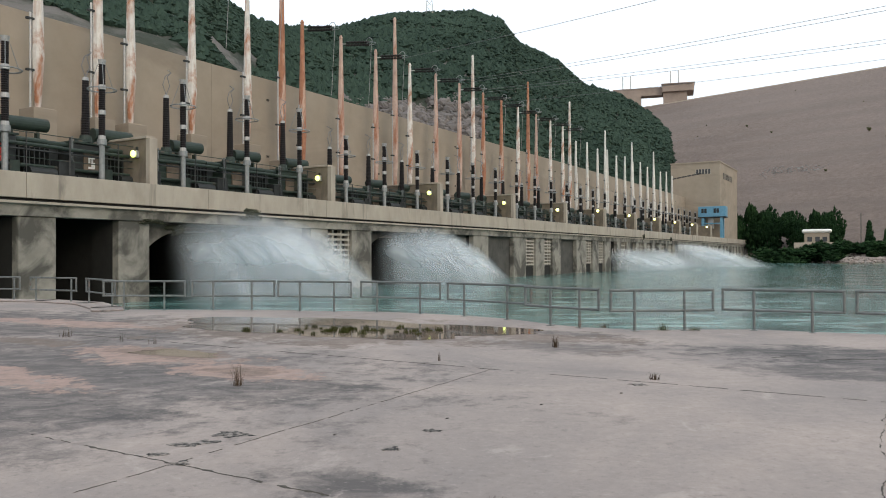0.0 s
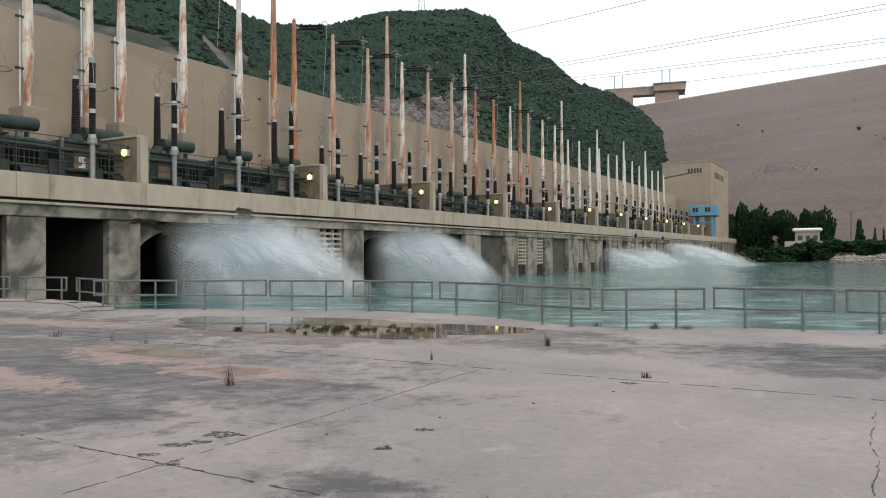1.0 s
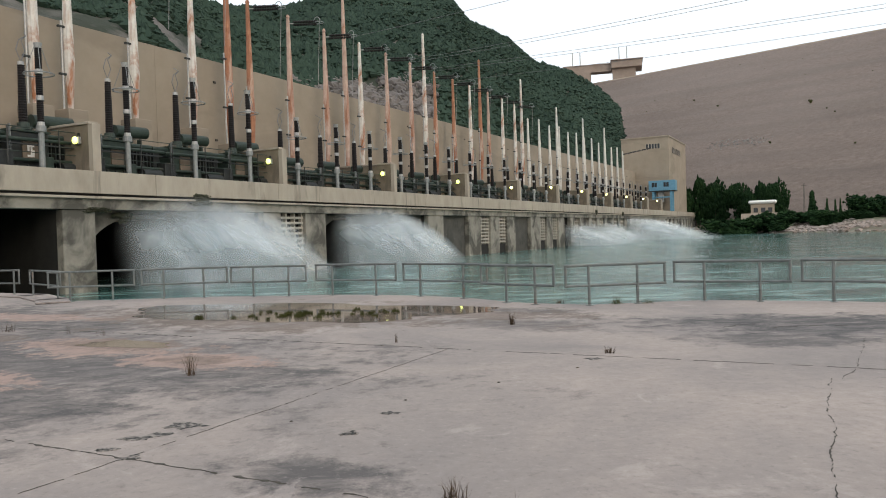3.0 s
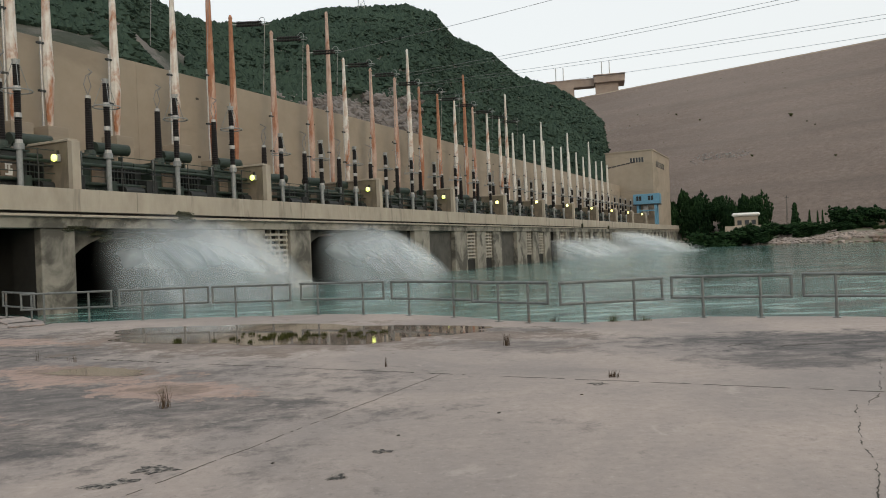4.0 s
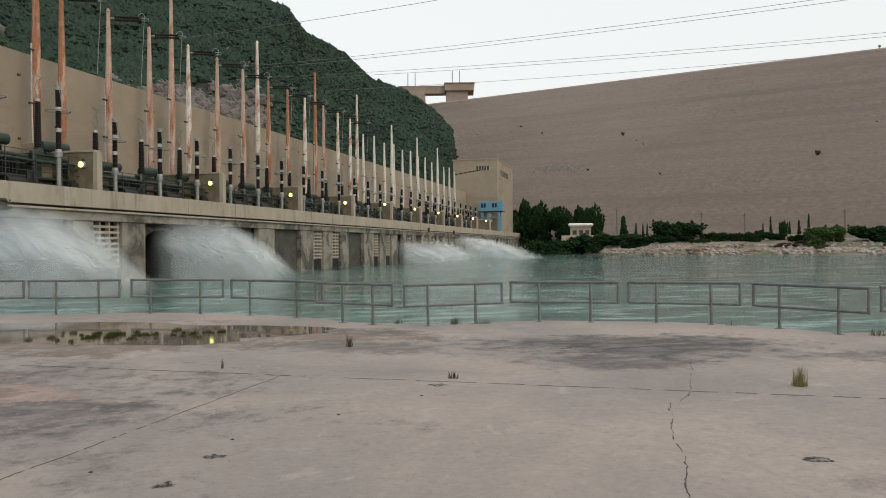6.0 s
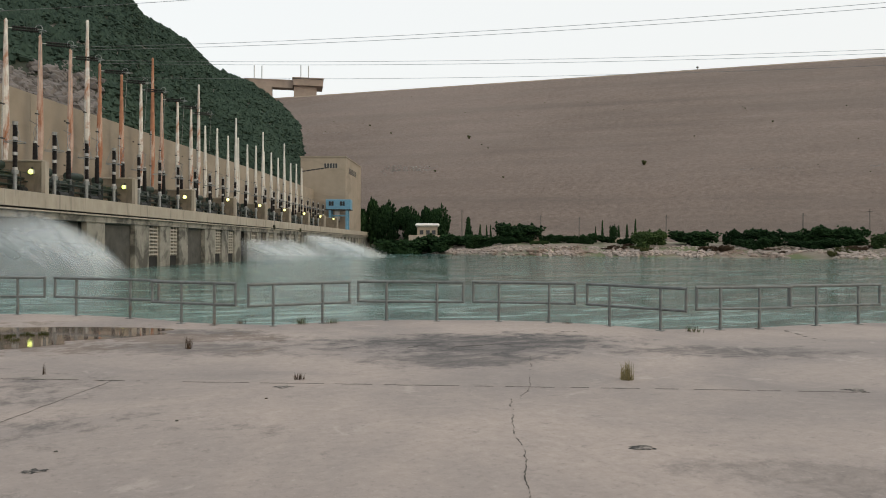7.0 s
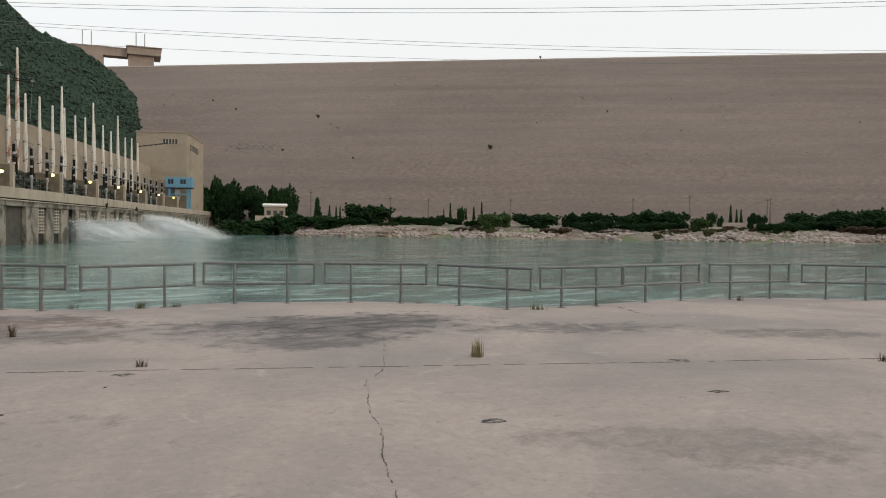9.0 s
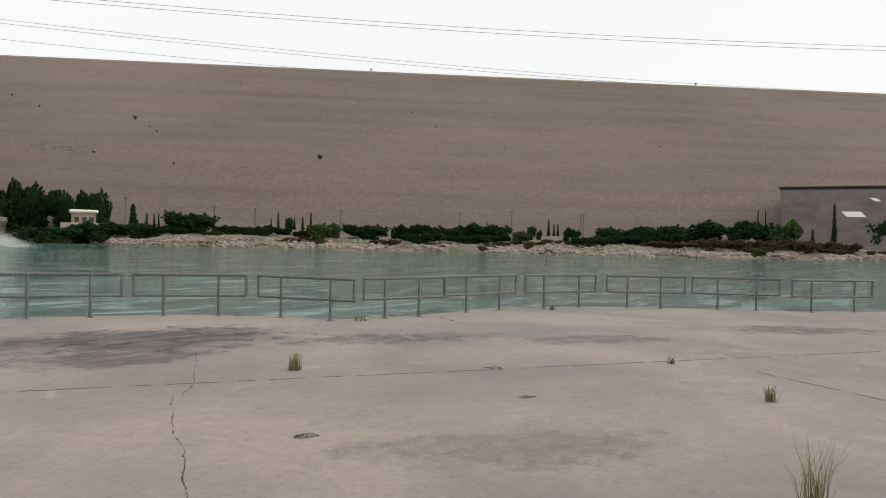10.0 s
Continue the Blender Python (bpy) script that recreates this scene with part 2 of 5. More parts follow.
for x_, y_, rx_, ry_, a_, s_ in ((-6.56, 10.64, 6.86, 3.54, -28, 0.85), (-5.00, 6.18, 2.54, 0.69, -26, 0.7), (-3.53, 7.03, 1.64, 0.50, -28, 0.95), (-6.06, 7.09, 2.32, 0.45, -25, 0.9), (-2.05, 8.87, 1.63, 0.33, -25, 0.9), (1.80, 14.88, 1.52, 0.62, -35, 0.8), (-4.58, 7.35, 2.50, 1.48, -30, 0.85), (-7.64, 10.00, 3.39, 1.60, -35, 0.7), (-2.46, 8.31, 1.23, 0.96, 0, 0.7), (-0.85, 4.64, 0.95, 0.44, -25, 0.85),
                                 (-4.59, 4.90, 1.15, 0.60, -25, 0.7), (6.20, 11.30, 3.33, 1.60, -25, 1.0), (4.88, 9.81, 1.56, 0.85, -20, 0.8), (1.46, 12.71, 2.05, 0.92, -30, 0.7), (9.53, 8.95, 2.11, 0.83, -35, 0.75),
                                 (12.08, 6.36, 1.68, 0.62, -40, 0.6), (17.10, 4.07, 2.42, 0.82, -40, 0.8), (-8.65, 15.62, 5.77, 1.89, -28, 0.9), (-11.86, 18.74, 5.45, 2.16, -28, 0.9), (-9.78, 12.75, 3.78, 1.55, -28, 0.8), (5.34, 3.38, 1.51, 0.61, -35, 0.45)):
    k_ = math_node(n_, l_, "MULTIPLY", spot(n_, l_, x_, y_, rx_, ry_, a_, 2.6, 0.52), s_)
    stain_ = k_ if stain_ is None else math_node(n_, l_, "MAXIMUM", stain_, k_)
stain_ = math_node(n_, l_, "MULTIPLY", stain_, ramp(n_, l_, tex(n_, l_, 1.6, 12, 0.72, (1, 1.8, 1), dist=0.8), [(0.36, grey(0.35)), (0.56, grey(1))]))
c_ = mixc(n_, l_, stain_, c_, (0.066, 0.062, 0.063))
pink_ = None
for x_, y_, rx_, ry_, a_ in ((-5.26, 11.47, 2.04, 0.84, -30), (-3.13, 9.79, 1.26, 0.59, -25), (-6.61, 9.42, 2.20, 0.48, -30), (-9.94, 17.21, 3.73, 0.66, -25)):
    k_ = spot(n_, l_, x_, y_, rx_, ry_, a_, 3.0)
    pink_ = k_ if pink_ is None else math_node(n_, l_, "MAXIMUM", pink_, k_)
c_ = mixc(n_, l_, math_node(n_, l_, "MULTIPLY", pink_, ramp(n_, l_, speck_, [(0.40, grey(0.95)), (0.60, grey(0.40))])), c_, (0.40, 0.275, 0.228))
mud_ = None
for x_, y_, rx_, ry_, a_ in ((-4.95, 11.66, 1.45, 0.55, -28), (-3.13, 9.79, 0.65, 0.30, -25), (-6.90, 7.10, 1.10, 0.25, -30), (-2.90, 15.60, 4.90, 2.50, -22), (0.60, 14.60, 2.20, 0.90, -30), (-8.40, 13.40, 1.60, 0.35, -28)):
    k_ = spot(n_, l_, x_, y_, rx_, ry_, a_, 3.0)
    mud_ = k_ if mud_ is None else math_node(n_, l_, "MAXIMUM", mud_, k_)
c_ = mixc(n_, l_, math_node(n_, l_, "MULTIPLY", mud_, ramp(n_, l_, speck_, [(0.35, grey(0.3)), (0.6, grey(0.85))])), c_, (0.155, 0.115, 0.090))
wear_ = tex(n_, l_, 0.75, 12, 0.75, dist=1.2)
c_ = mixc(n_, l_, ramp(n_, l_, wear_, [(0.58, grey(0)), (0.64, grey(0.45))]), c_, (0.45, 0.39, 0.358))
pits_ = tex(n_, l_, 16.0, 6, 0.8)
c_ = mixc(n_, l_, ramp(n_, l_, pits_, [(0.56, grey(0)), (0.63, grey(0.34))]), c_, (0.13, 0.115, 0.105))
c_ = mixc(n_, l_, ramp(n_, l_, pits_, [(0.36, grey(0.3)), (0.43, grey(0))]), c_, (0.50, 0.44, 0.405))
l_.new(c_, b_.inputs["Base Color"])
bump(n_, l_, b_, math_node(n_, l_, "ADD", grain_, pits_), 0.35, 0.012)

# shallow muddy rain water
PUDDLE, n_, l_, b_ = mat("puddle_water", 0.04)
l_.new(ramp(n_, l_, tex(n_, l_, 0.7, 5), [(0.35, (0.155, 0.120, 0.098)), (0.65, (0.225, 0.178, 0.148))]), b_.inputs["Base Color"])

LAMPM, n_, l_, b_ = mat("lamp_glow")
b_.inputs["Emission Color"].default_value, b_.inputs["Emission Strength"].default_value = (0.80, 0.95, 0.12, 1), 3.0
LAMPW, n_, l_, b_ = mat("lamp_glow_warm")
b_.inputs["Emission Color"].default_value, b_.inputs["Emission Strength"].default_value = (0.95, 0.90, 0.22, 1), 4.2
REDM = noisy("sign_red", (0.42, 0.03, 0.025), (0.5, 0.05, 0.04), 2, 0.5)
SIGNW = noisy("sign_brown", (0.15, 0.115, 0.085), (0.21, 0.165, 0.125), 2, 0.6)

# ---- mesh helpers ----


def link_mesh(name, bm, material, parent=None, label="", smooth=False):
    me = bpy.data.meshes.new(name)
    bmesh.ops.recalc_face_normals(bm, faces=bm.faces)
    bm.to_mesh(me)
    bm.free()
    me.materials.append(material)
    if smooth:
        me.shade_smooth()
    ob = new(name, me)
    if parent:
        ob.parent = parent
    if label:
        ob["label"] = label
    return ob


def part(name, bm, material, parent, label="", smooth=False):
    return link_mesh(name, bm, material, parent, label, smooth)


def thing(name, m, label, category, group="", kind=""):
    e = new(name)
    e.empty_display_size = 0.3
    e.matrix_basis = m
    return tagged(e, label, category, group, kind)


def raw(name, verts, faces, material, smooth=False):
    me = bpy.data.meshes.new(name)
    me.from_pydata(verts, [], faces)
    me.update()
    me.materials.append(material)
    if smooth:
        me.shade_smooth()
    return new(name, me)


def box(bm, lo, hi, bevel=0.0, m=None):
    s = [b - a for a, b in zip(lo, hi)]
    c = [(a + b) / 2 for a, b in zip(lo, hi)]
    r = bmesh.ops.create_cube(bm, size=1, matrix=(m or Matrix()) @ Matrix.Translation(c) @ Matrix.Diagonal((*s, 1)))
    if bevel:
        es = {e for v in r["verts"] for e in v.link_edges}
        bmesh.ops.bevel(bm, geom=list(es), offset=bevel, segments=1, affect="EDGES")
    return bm


def rod(bm, a, b, ra, rb=None, seg=8):
    a, b = Vector(a), Vector(b)
    d = b - a
    m = Matrix.Translation((a + b) / 2) @ d.to_track_quat("Z", "Y").to_matrix().to_4x4()
    bmesh.ops.create_cone(bm, cap_ends=True, segments=seg, radius1=ra, radius2=ra if rb is None else rb, depth=d.length, matrix=m)
    return bm


def tube(bm, pts, r, seg=5):
    """A bent round bar through pts."""
    rows = []
    for i, p in enumerate(pts):
        d = (Vector(pts[min(i + 1, len(pts) - 1)]) - Vector(pts[max(i - 1, 0)])).normalized()
        x = d.cross(Vector((0, 1, 0))).normalized()
        y = d.cross(x)
        rows.append([bm.verts.new(Vector(p) + x * r * math.cos(6.2832 * k / seg) + y * r * math.sin(6.2832 * k / seg)) for k in range(seg)])
    for a, b in zip(rows, rows[1:]):
        for k in range(seg):
            bm.faces.new((a[k], a[(k + 1) % seg], b[(k + 1) % seg], b[k]))
    bm.faces.new(rows[0])
    bm.faces.new(rows[-1])
    return bm


def ring(bm, c, r, t, axis="Z", seg=20):
    vs = []
    for i in range(seg):
        a = 2 * math.pi * i / seg
        row = []
        for j in range(5):
            q = 2 * math.pi * j / 5
            p = Vector(((r + t * math.cos(q)) * math.cos(a), (r + t * math.cos(q)) * math.sin(a), t * math.sin(q)))
            if axis == "X":
                p = Vector((p.z, p.x, p.y))
            row.append(bm.verts.new(p + Vector(c)))
        vs.append(row)
    for i in range(seg):
        for j in range(5):
            bm.faces.new((vs[i][j], vs[(i + 1) % seg][j], vs[(i + 1) % seg][(j + 1) % 5], vs[i][(j + 1) % 5]))
    return bm


def B():
    return bmesh.new()

# ---- the apron in the foreground ----
# railing posts along the scalloped river edge of the apron, metres
POSTS = ((-10.46, 21.50), (-9.20, 21.45), (-7.70, 21.42), (-6.53, 21.40), (-4.99, 21.00), (-3.93, 20.75), (-2.66, 20.55), (-1.39, 19.95),
         (-0.16, 19.15), (0.93, 18.10), (1.85, 16.60), (2.43, 16.00), (3.50, 15.35), (4.58, 15.47), (6.05, 15.50), (7.05, 15.00),
         (8.30, 14.42), (9.19, 13.77), (10.00, 12.70), (10.40, 11.60), (11.65, 11.25), (12.54, 11.06), (14.24, 11.05), (15.40, 10.90),
         (16.77, 10.45), (17.90, 10.05), (18.94, 9.15), (19.59, 8.48), (20.66, 7.31), (21.26, 6.47), (22.08, 5.27), (23.21, 4.45))
FARPOSTS = ((-11.20, 22.28), (-12.84, 24.00), (-13.90, 24.82), (-15.61, 25.58), (-16.72, 26.07), (-18.86, 26.55), (-20.44, 27.10), (-22.64, 27.84))


def edge_line():
    pts = [(-60.0, 29.7), (-30.0, 29.2), (-18.97, 26.96), (-15.05, 26.02), (-12.65, 24.55), (-10.88, 22.25), (-10.33, 21.23)]
    for a, b in POSTS:
        pts.append((a + 0.10, b + 0.22))
    return pts + [(26.55, 1.55), (33.5, -6.5), (60, -34)]


EDGE = edge_line()
SLAB_DIR, SLAB_ACROSS = Vector((0.8800, -0.4750, 0)), Vector((0.4750, 0.8800, 0))


def apron_sheet(z0, z1):
    bm = B()
    outline = [*EDGE, (60, -60), (-60, -60)]
    top = [bm.verts.new((x, y, z1)) for x, y in outline]
    f = bm.faces.new(top)
    r = bmesh.ops.extrude_face_region(bm, geom=[f])
    for v in r["geom"]:
        if isinstance(v, bmesh.types.BMVert):
            v.co.z = z0
    return bm


apron = link_mesh("pavement", apron_sheet(-4.0, -0.045), CONC)
tagged(apron, "weathered concrete apron above the river with jointed slabs", "pavement", kind="structure")


def slab(i0, i1, j0, j1):
    """One slab of the apron between joints i0..i1 along and j0..j1 across, cut to the river edge."""
    bm = apron_sheet(-0.044, 0.0)
    g = 0.0005
    for d, c, s in ((SLAB_DIR, i0 + g, -1), (SLAB_DIR, i1 - g, 1), (SLAB_ACROSS, j0 + g, -1), (SLAB_ACROSS, j1 - g, 1)):
        bmesh.ops.bisect_plane(bm, geom=[*bm.verts, *bm.edges, *bm.faces], plane_co=d * c, plane_no=d * s, clear_outer=True)
        bmesh.ops.holes_fill(bm, edges=[e for e in bm.edges if e.is_boundary], sides=0)
    if len(bm.faces) < 4:
        bm.free()
        return None
    return part("slab", bm, DECK, apron)


ALONG = (-80, -53.85, -41.51, -29.16, -16.81, -4.47, 7.88, 20.23, 32.58, 80)
ACROSS = (-60, -7.66, -2.11, 3.43, 8.97, 40)
for i in range(len(ALONG) - 1):
    for j in range(len(ACROSS) - 1):
        slab(ALONG[i], ALONG[i + 1], ACROSS[j], ACROSS[j + 1])


def crack(pts, width, seed, wander=0.05):
    """A ragged dirty crack along the line pts on the apron."""
    rnd = random.Random(seed)
    bm, row, line = B(), [], []
    for (ax, ay), (bx, by) in zip(pts, pts[1:]):
        k = max(2, int(math.hypot(bx - ax, by - ay) / 0.045))
        line += [(ax + (bx - ax) * i / k, ay + (by - ay) * i / k) for i in range(k)]
    off = 0
    for i, (x, y) in enumerate(line):
        off = off * 0.8 + rnd.uniform(-wander, wander)
        nx, ny = line[min(i + 1, len(line) - 1)][0] - line[max(i - 1, 0)][0], line[min(i + 1, len(line) - 1)][1] - line[max(i - 1, 0)][1]
        q = math.hypot(nx, ny) or 1
        nx, ny = -ny / q, nx / q
        w, w2 = (width * rnd.choice((0.05, 0.15, 0.35, 0.7, 1.2, 2.0)) for _ in range(2))
        row.append((bm.verts.new((x + nx * (off + w), y + ny * (off + w), 0.0015)), bm.verts.new((x + nx * off, y + ny * off, 0.005)), bm.verts.new((x + nx * (off - w2), y + ny * (off - w2), 0.0015))))
    gap = 0
    for a, b in zip(row, row[1:]):
        gap = rnd.randint(1, 4) if gap <= 0 and rnd.random() < 0.12 else gap - 1
        if gap > 0:
            continue
        bm.faces.new((a[0], b[0], b[1], a[1]))
        bm.faces.new((a[1], b[1], b[2], a[2]))
    return part("crack", bm, CRACKM, apron)


def joint(along, across, a0, a1, width, seed):
    """Dirt and wear along a joint: at a fixed place across, or at a fixed place along."""
    f = (lambda q: SLAB_DIR * q + SLAB_ACROSS * across) if along is None else (lambda q: SLAB_DIR * along + SLAB_ACROSS * q)
    crack([tuple(f(a0 + (a1 - a0) * i / 6)[:2]) for i in range(7)], width, seed, 0.008)


crack(((2.1, 3.0), (2.47, 3.79), (2.55, 3.94), (2.73, 4.3), (2.9, 4.65), (3.18, 5.09), (3.48, 5.76), (3.83, 6.35), (4.24, 7.14)), 0.0046, 1, 0.014)
crack(((4.28, 6.98), (4.95, 7.78), (5.2, 8.2), (5.44, 8.57), (5.75, 9.1), (6.2, 9.8)), 0.003, 2, 0.020)
crack(((12.8, 10.64), (12.4, 9.9), (12.07, 9.13)), 0.035, 12, 0.02)
joint(-4.47, None, 3.43, 8.97, 0.0045, 3)
joint(-4.47, None, 2.03, 3.43, 0.0045, 4)
joint(None, 3.43, -6.4, -2.2, 0.013, 5)
joint(None, 8.97, -14.6, -9.4, 0.030, 6)
joint(None, 8.97, -8.6, -4.0, 0.016, 7)
joint(None, 8.97, -3.6, 4.6, 0.009, 8)
joint(None, 8.97, 4.8, 18.0, 0.011, 13)
joint(7.88, None, -2.0, 7.97, 0.010, 9)
crack(((5.40, 10.97), (6.09, 11.14), (6.96, 10.99)), 0.022, 10, 0.05)
crack(((4.72, 11.28), (5.42, 11.61)), 0.02, 14, 0.05)
crack(((8.22, 12.49), (8.79, 12.08)), 0.025, 11, 0.04)


def blob(name, material, x, y, rx, ry, turn, z, seed, ragged, seg=48, dome=0.0):
    """A flat ragged sheet with an uneven rim lying on the apron."""
    bm = B()
    ca, sa = math.cos(radians(turn)), math.sin(radians(turn))
    rim = []
    for i in range(seg):
        a = 2 * math.pi * i / seg
        k = 1 + ragged * noise.noise((math.cos(a) * 1.3 + seed, math.sin(a) * 1.3, seed * 0.7)) + ragged * 0.5 * noise.noise((math.cos(a) * 4 + seed, math.sin(a) * 4, 3.1))
        px, py = rx * k * math.cos(a), ry * k * math.sin(a)
        rim.append(bm.verts.new((x + px * ca - py * sa, y + px * sa + py * ca, z)))
    mid = [bm.verts.new((x + (v.co.x - x) * 0.9, y + (v.co.y - y) * 0.9, z + dome)) for v in rim]
    bm.faces.new(mid)
    for i in range(seg):
        bm.faces.new((rim[i], rim[(i + 1) % seg], mid[(i + 1) % seg], mid[i]))
    return link_mesh(name, bm, material)


tagged(blob("puddle", PUDDLE, -2.98, 16.27, 4.47, 1.88, -22, 0.004, 3, 0.30, 72), "shallow muddy rain puddle lying on the concrete apron", "puddle")
tagged(blob("puddle", PUDDLE, -4.95, 11.66, 0.88, 0.37, -28, 0.004, 5, 0.4), "small drying muddy puddle on the concrete apron", "puddle")
SPALL = noisy("spalled_concrete", (0.025, 0.025, 0.024), (0.30, 0.265, 0.24), 16, 0.95, bump_amount=0.9, p0=0.44, p1=0.60)


for x_, y_, a_, b2_, t_, s_ in ((-2.37, 5.76, 0.15, 0.072, 25, 1), (-2.16, 6.09, 0.15, 0.116, 10, 2), (-0.33, 6.28, 0.06, 0.058, 0, 3), (-0.64, 5.62, 0.09, 0.072, 25, 4), (-2.27, 5.15, 0.08, 0.058, 0, 6), (-2.56, 5.40, 0.09, 0.043, 0, 5), (2.13, 8.80, 0.10, 0.072, 0, 7), (4.24, 4.93, 0.10, 0.072, -30, 8), (6.97, 4.51, 0.09, 0.058, -30, 9), (8.26, 5.87, 0.11, 0.072, -40, 10)):
    tagged(blob("spall", SPALL, x_, y_, a_, b2_, t_, 0.0015, s_ * 3.7, 1.0, 64, 0.004), "dark grey spalled patch in the concrete apron", "spall", "spalls in the apron")


def panel(a, b, over_a, over_b, z=0.0):
    """A railing panel on two posts: a closed frame of two bars and two ends."""
    a, b = Vector((*a, z)), Vector((*b, z))
    d = (b - a).normalized()
    L = (b - a).length
    t = thing("railing_panel", Matrix.Translation(a) @ d.to_track_quat("X", "Z").to_matrix().to_4x4(), "weathered grey steel pipe railing panel at the apron edge", "railing", "railing panels along the apron")
    x0, x1 = -over_a, L + over_b
    for x in (0, L):
        p = part("post", rod(B(), (x, 0, 0), (x, 0, 0.85), 0.031, seg=8), RAILM, t)
        part("base_plate", box(B(), (x - 0.07, -0.07, 0.0), (x + 0.07, 0.07, 0.012)), RAILM, p)
    part("top_rail", rod(B(), (x0 - 0.026, 0, 0.866), (x1 + 0.026, 0, 0.866), 0.031), RAILM, t)
    part("bottom_rail", rod(B(), (x0 - 0.024, 0, 0.430), (x1 + 0.024, 0, 0.430), 0.028), RAILM, t)
    for x in (x0, x1):
        part("end_bar", rod(B(), (x, 0, 0.430), (x, 0, 0.866), 0.03), RAILM, t)
    return t


for i in range(0, len(POSTS) - 1, 2):
    nxt = (Vector(POSTS[i + 2]) - Vector(POSTS[i + 1])).length if i + 2 < len(POSTS) else 1.4
    prv = (Vector(POSTS[i]) - Vector(POSTS[i - 1])).length if i else 1.5
    panel(POSTS[i], POSTS[i + 1], prv / 2 - 0.11, nxt / 2 - 0.11)
for i in range(0, len(FARPOSTS) - 1, 2):
    panel(FARPOSTS[i], FARPOSTS[i + 1], 0.25, 0.3)
kerb = B()
for (ax, ay), (bx, by) in zip(EDGE[1:7], EDGE[2:7]):
    d_ = (Vector((bx, by)) - Vector((ax, ay)))
    box(kerb, (-0.15, -0.9, 0.002), (d_.length + 0.15, 0.0, 0.055), 0.02, Matrix.Translation((ax, ay, 0)) @ Matrix.Rotation(math.atan2(d_.y, d_.x), 4, "Z"))
tagged(link_mesh("kerb", kerb, DECK), "low raised concrete kerb along the apron edge", "kerb", kind="structure")

# ---- river, bed and far bank ----
bed = raw("ground", [(-4000, -4000, -6), (4000, -4000, -6), (4000, 4000, -6), (-4000, 4000, -6)], [(0, 1, 2, 3)], EARTH)
tagged(bed, "earth ground and river bed reaching to the horizon", "ground", kind="structure")
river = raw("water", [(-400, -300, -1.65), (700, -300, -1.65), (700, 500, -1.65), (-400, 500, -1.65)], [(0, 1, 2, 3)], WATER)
tagged(river, "rippled grey-green river water below the dam", "water", kind="structure")

CREST = Vector((0.7082, -0.7060, 0))          # along the dam
INWARD = Vector((0.7060, 0.7082, 0))          # from the river into the dam
TOE, TOP, HIGH, LOW = 285.0, 540.0, 122.2, 3.5


def on_bank(s, p, z):
    v = CREST * s + INWARD * p
    return (v.x, v.y, z)


def bank():
    """The far bank: a rough strip from under the water up to the dam's toe."""
    verts, faces = [], []
    ss = np.linspace(-470, 620, 210)
    ps = np.array([-16, -6, -2, 2, 6, 10, 16, 24, 34, 50])
    for s in ss:
        near = 240 + 30 * max(0, min(1, (-s - 60) / 60)) + 9 * noise.noise((s * 0.02, 1.3, 0)) + 4 * noise.noise((s * 0.09, 7.3, 0))
        for k, p in enumerate(ps):
            h = np.interp(p, (-16, 0, 4, 10, 20, 50), (-5.5, -1.6, -0.3, 1.1, 2.6, 3.6)) + (0.9 * noise.noise((s * 0.13, p * 0.13, 2)) if 0 < p < 45 else 0)
            verts.append(on_bank(s, near + p if k < len(ps) - 1 else TOE + 6, h))
    n = len(ps)
    for i in range(len(ss) - 1):
        for k in range(n - 1):
            faces.append((i * n + k, (i + 1) * n + k, (i + 1) * n + k + 1, i * n + k + 1))
    return raw("bank", verts, faces, BANK, True)


tagged(bank(), "stony far river bank with patches of scrub", "bank", kind="structure")


def dam():
    verts, faces = [], []
    ss, ks = np.linspace(-470, 1500, 160), np.linspace(0, 1, 26)
    for s in ss:
        for k in ks:
            h = LOW + (HIGH - LOW) * k + 0.5 * noise.noise((s * 0.05, k * 30, 0))
            if k == 1:
                h = HIGH
            verts.append(on_bank(s, TOE + (TOP - TOE) * k, h))
        verts.append(on_bank(s, TOP + 14, HIGH))
        verts.append(on_bank(s, TOP + 120, LOW))
    n = len(ks) + 2
    for i in range(len(ss) - 1):
        for k in range(n - 1):
            faces.append((i * n + k, (i + 1) * n + k, (i + 1) * n + k + 1, i * n + k + 1))
    return raw("dam", verts, faces, DAMM)


tagged(dam(), "vast pale brown rockfill embankment dam face", "dam", kind="structure")
pc = B()
box(pc, (-460, 0.3, HIGH - 0.1), (1490, 0.8, HIGH + 0.9), 0, Matrix(((CREST.x, INWARD.x, 0, INWARD.x * TOP), (CREST.y, INWARD.y, 0, INWARD.y * TOP), (0, 0, 1, 0), (0, 0, 0, 1))))
tagged(link_mesh("parapet", pc, CONC), "low concrete parapet along the dam crest", "parapet", kind="structure")

# ---- the hill behind the power station ----
RIDGE_AZ = (-75.0, -50.0, -30.8, -24.7, -20.5, -17.5, -14.8, -10.3, -6.1, 0.2, 2.3, 3.6, 6.6, 8.5, 11.3, 13.1, 14.7, 15.9)
RIDGE_EL = (0.309, 0.350, 0.358, 0.356, 0.346, 0.316, 0.297, 0.300, 0.322, 0.326, 0.313, 0.282, 0.255, 0.223, 0.206, 0.184, 0.155, 0.007)


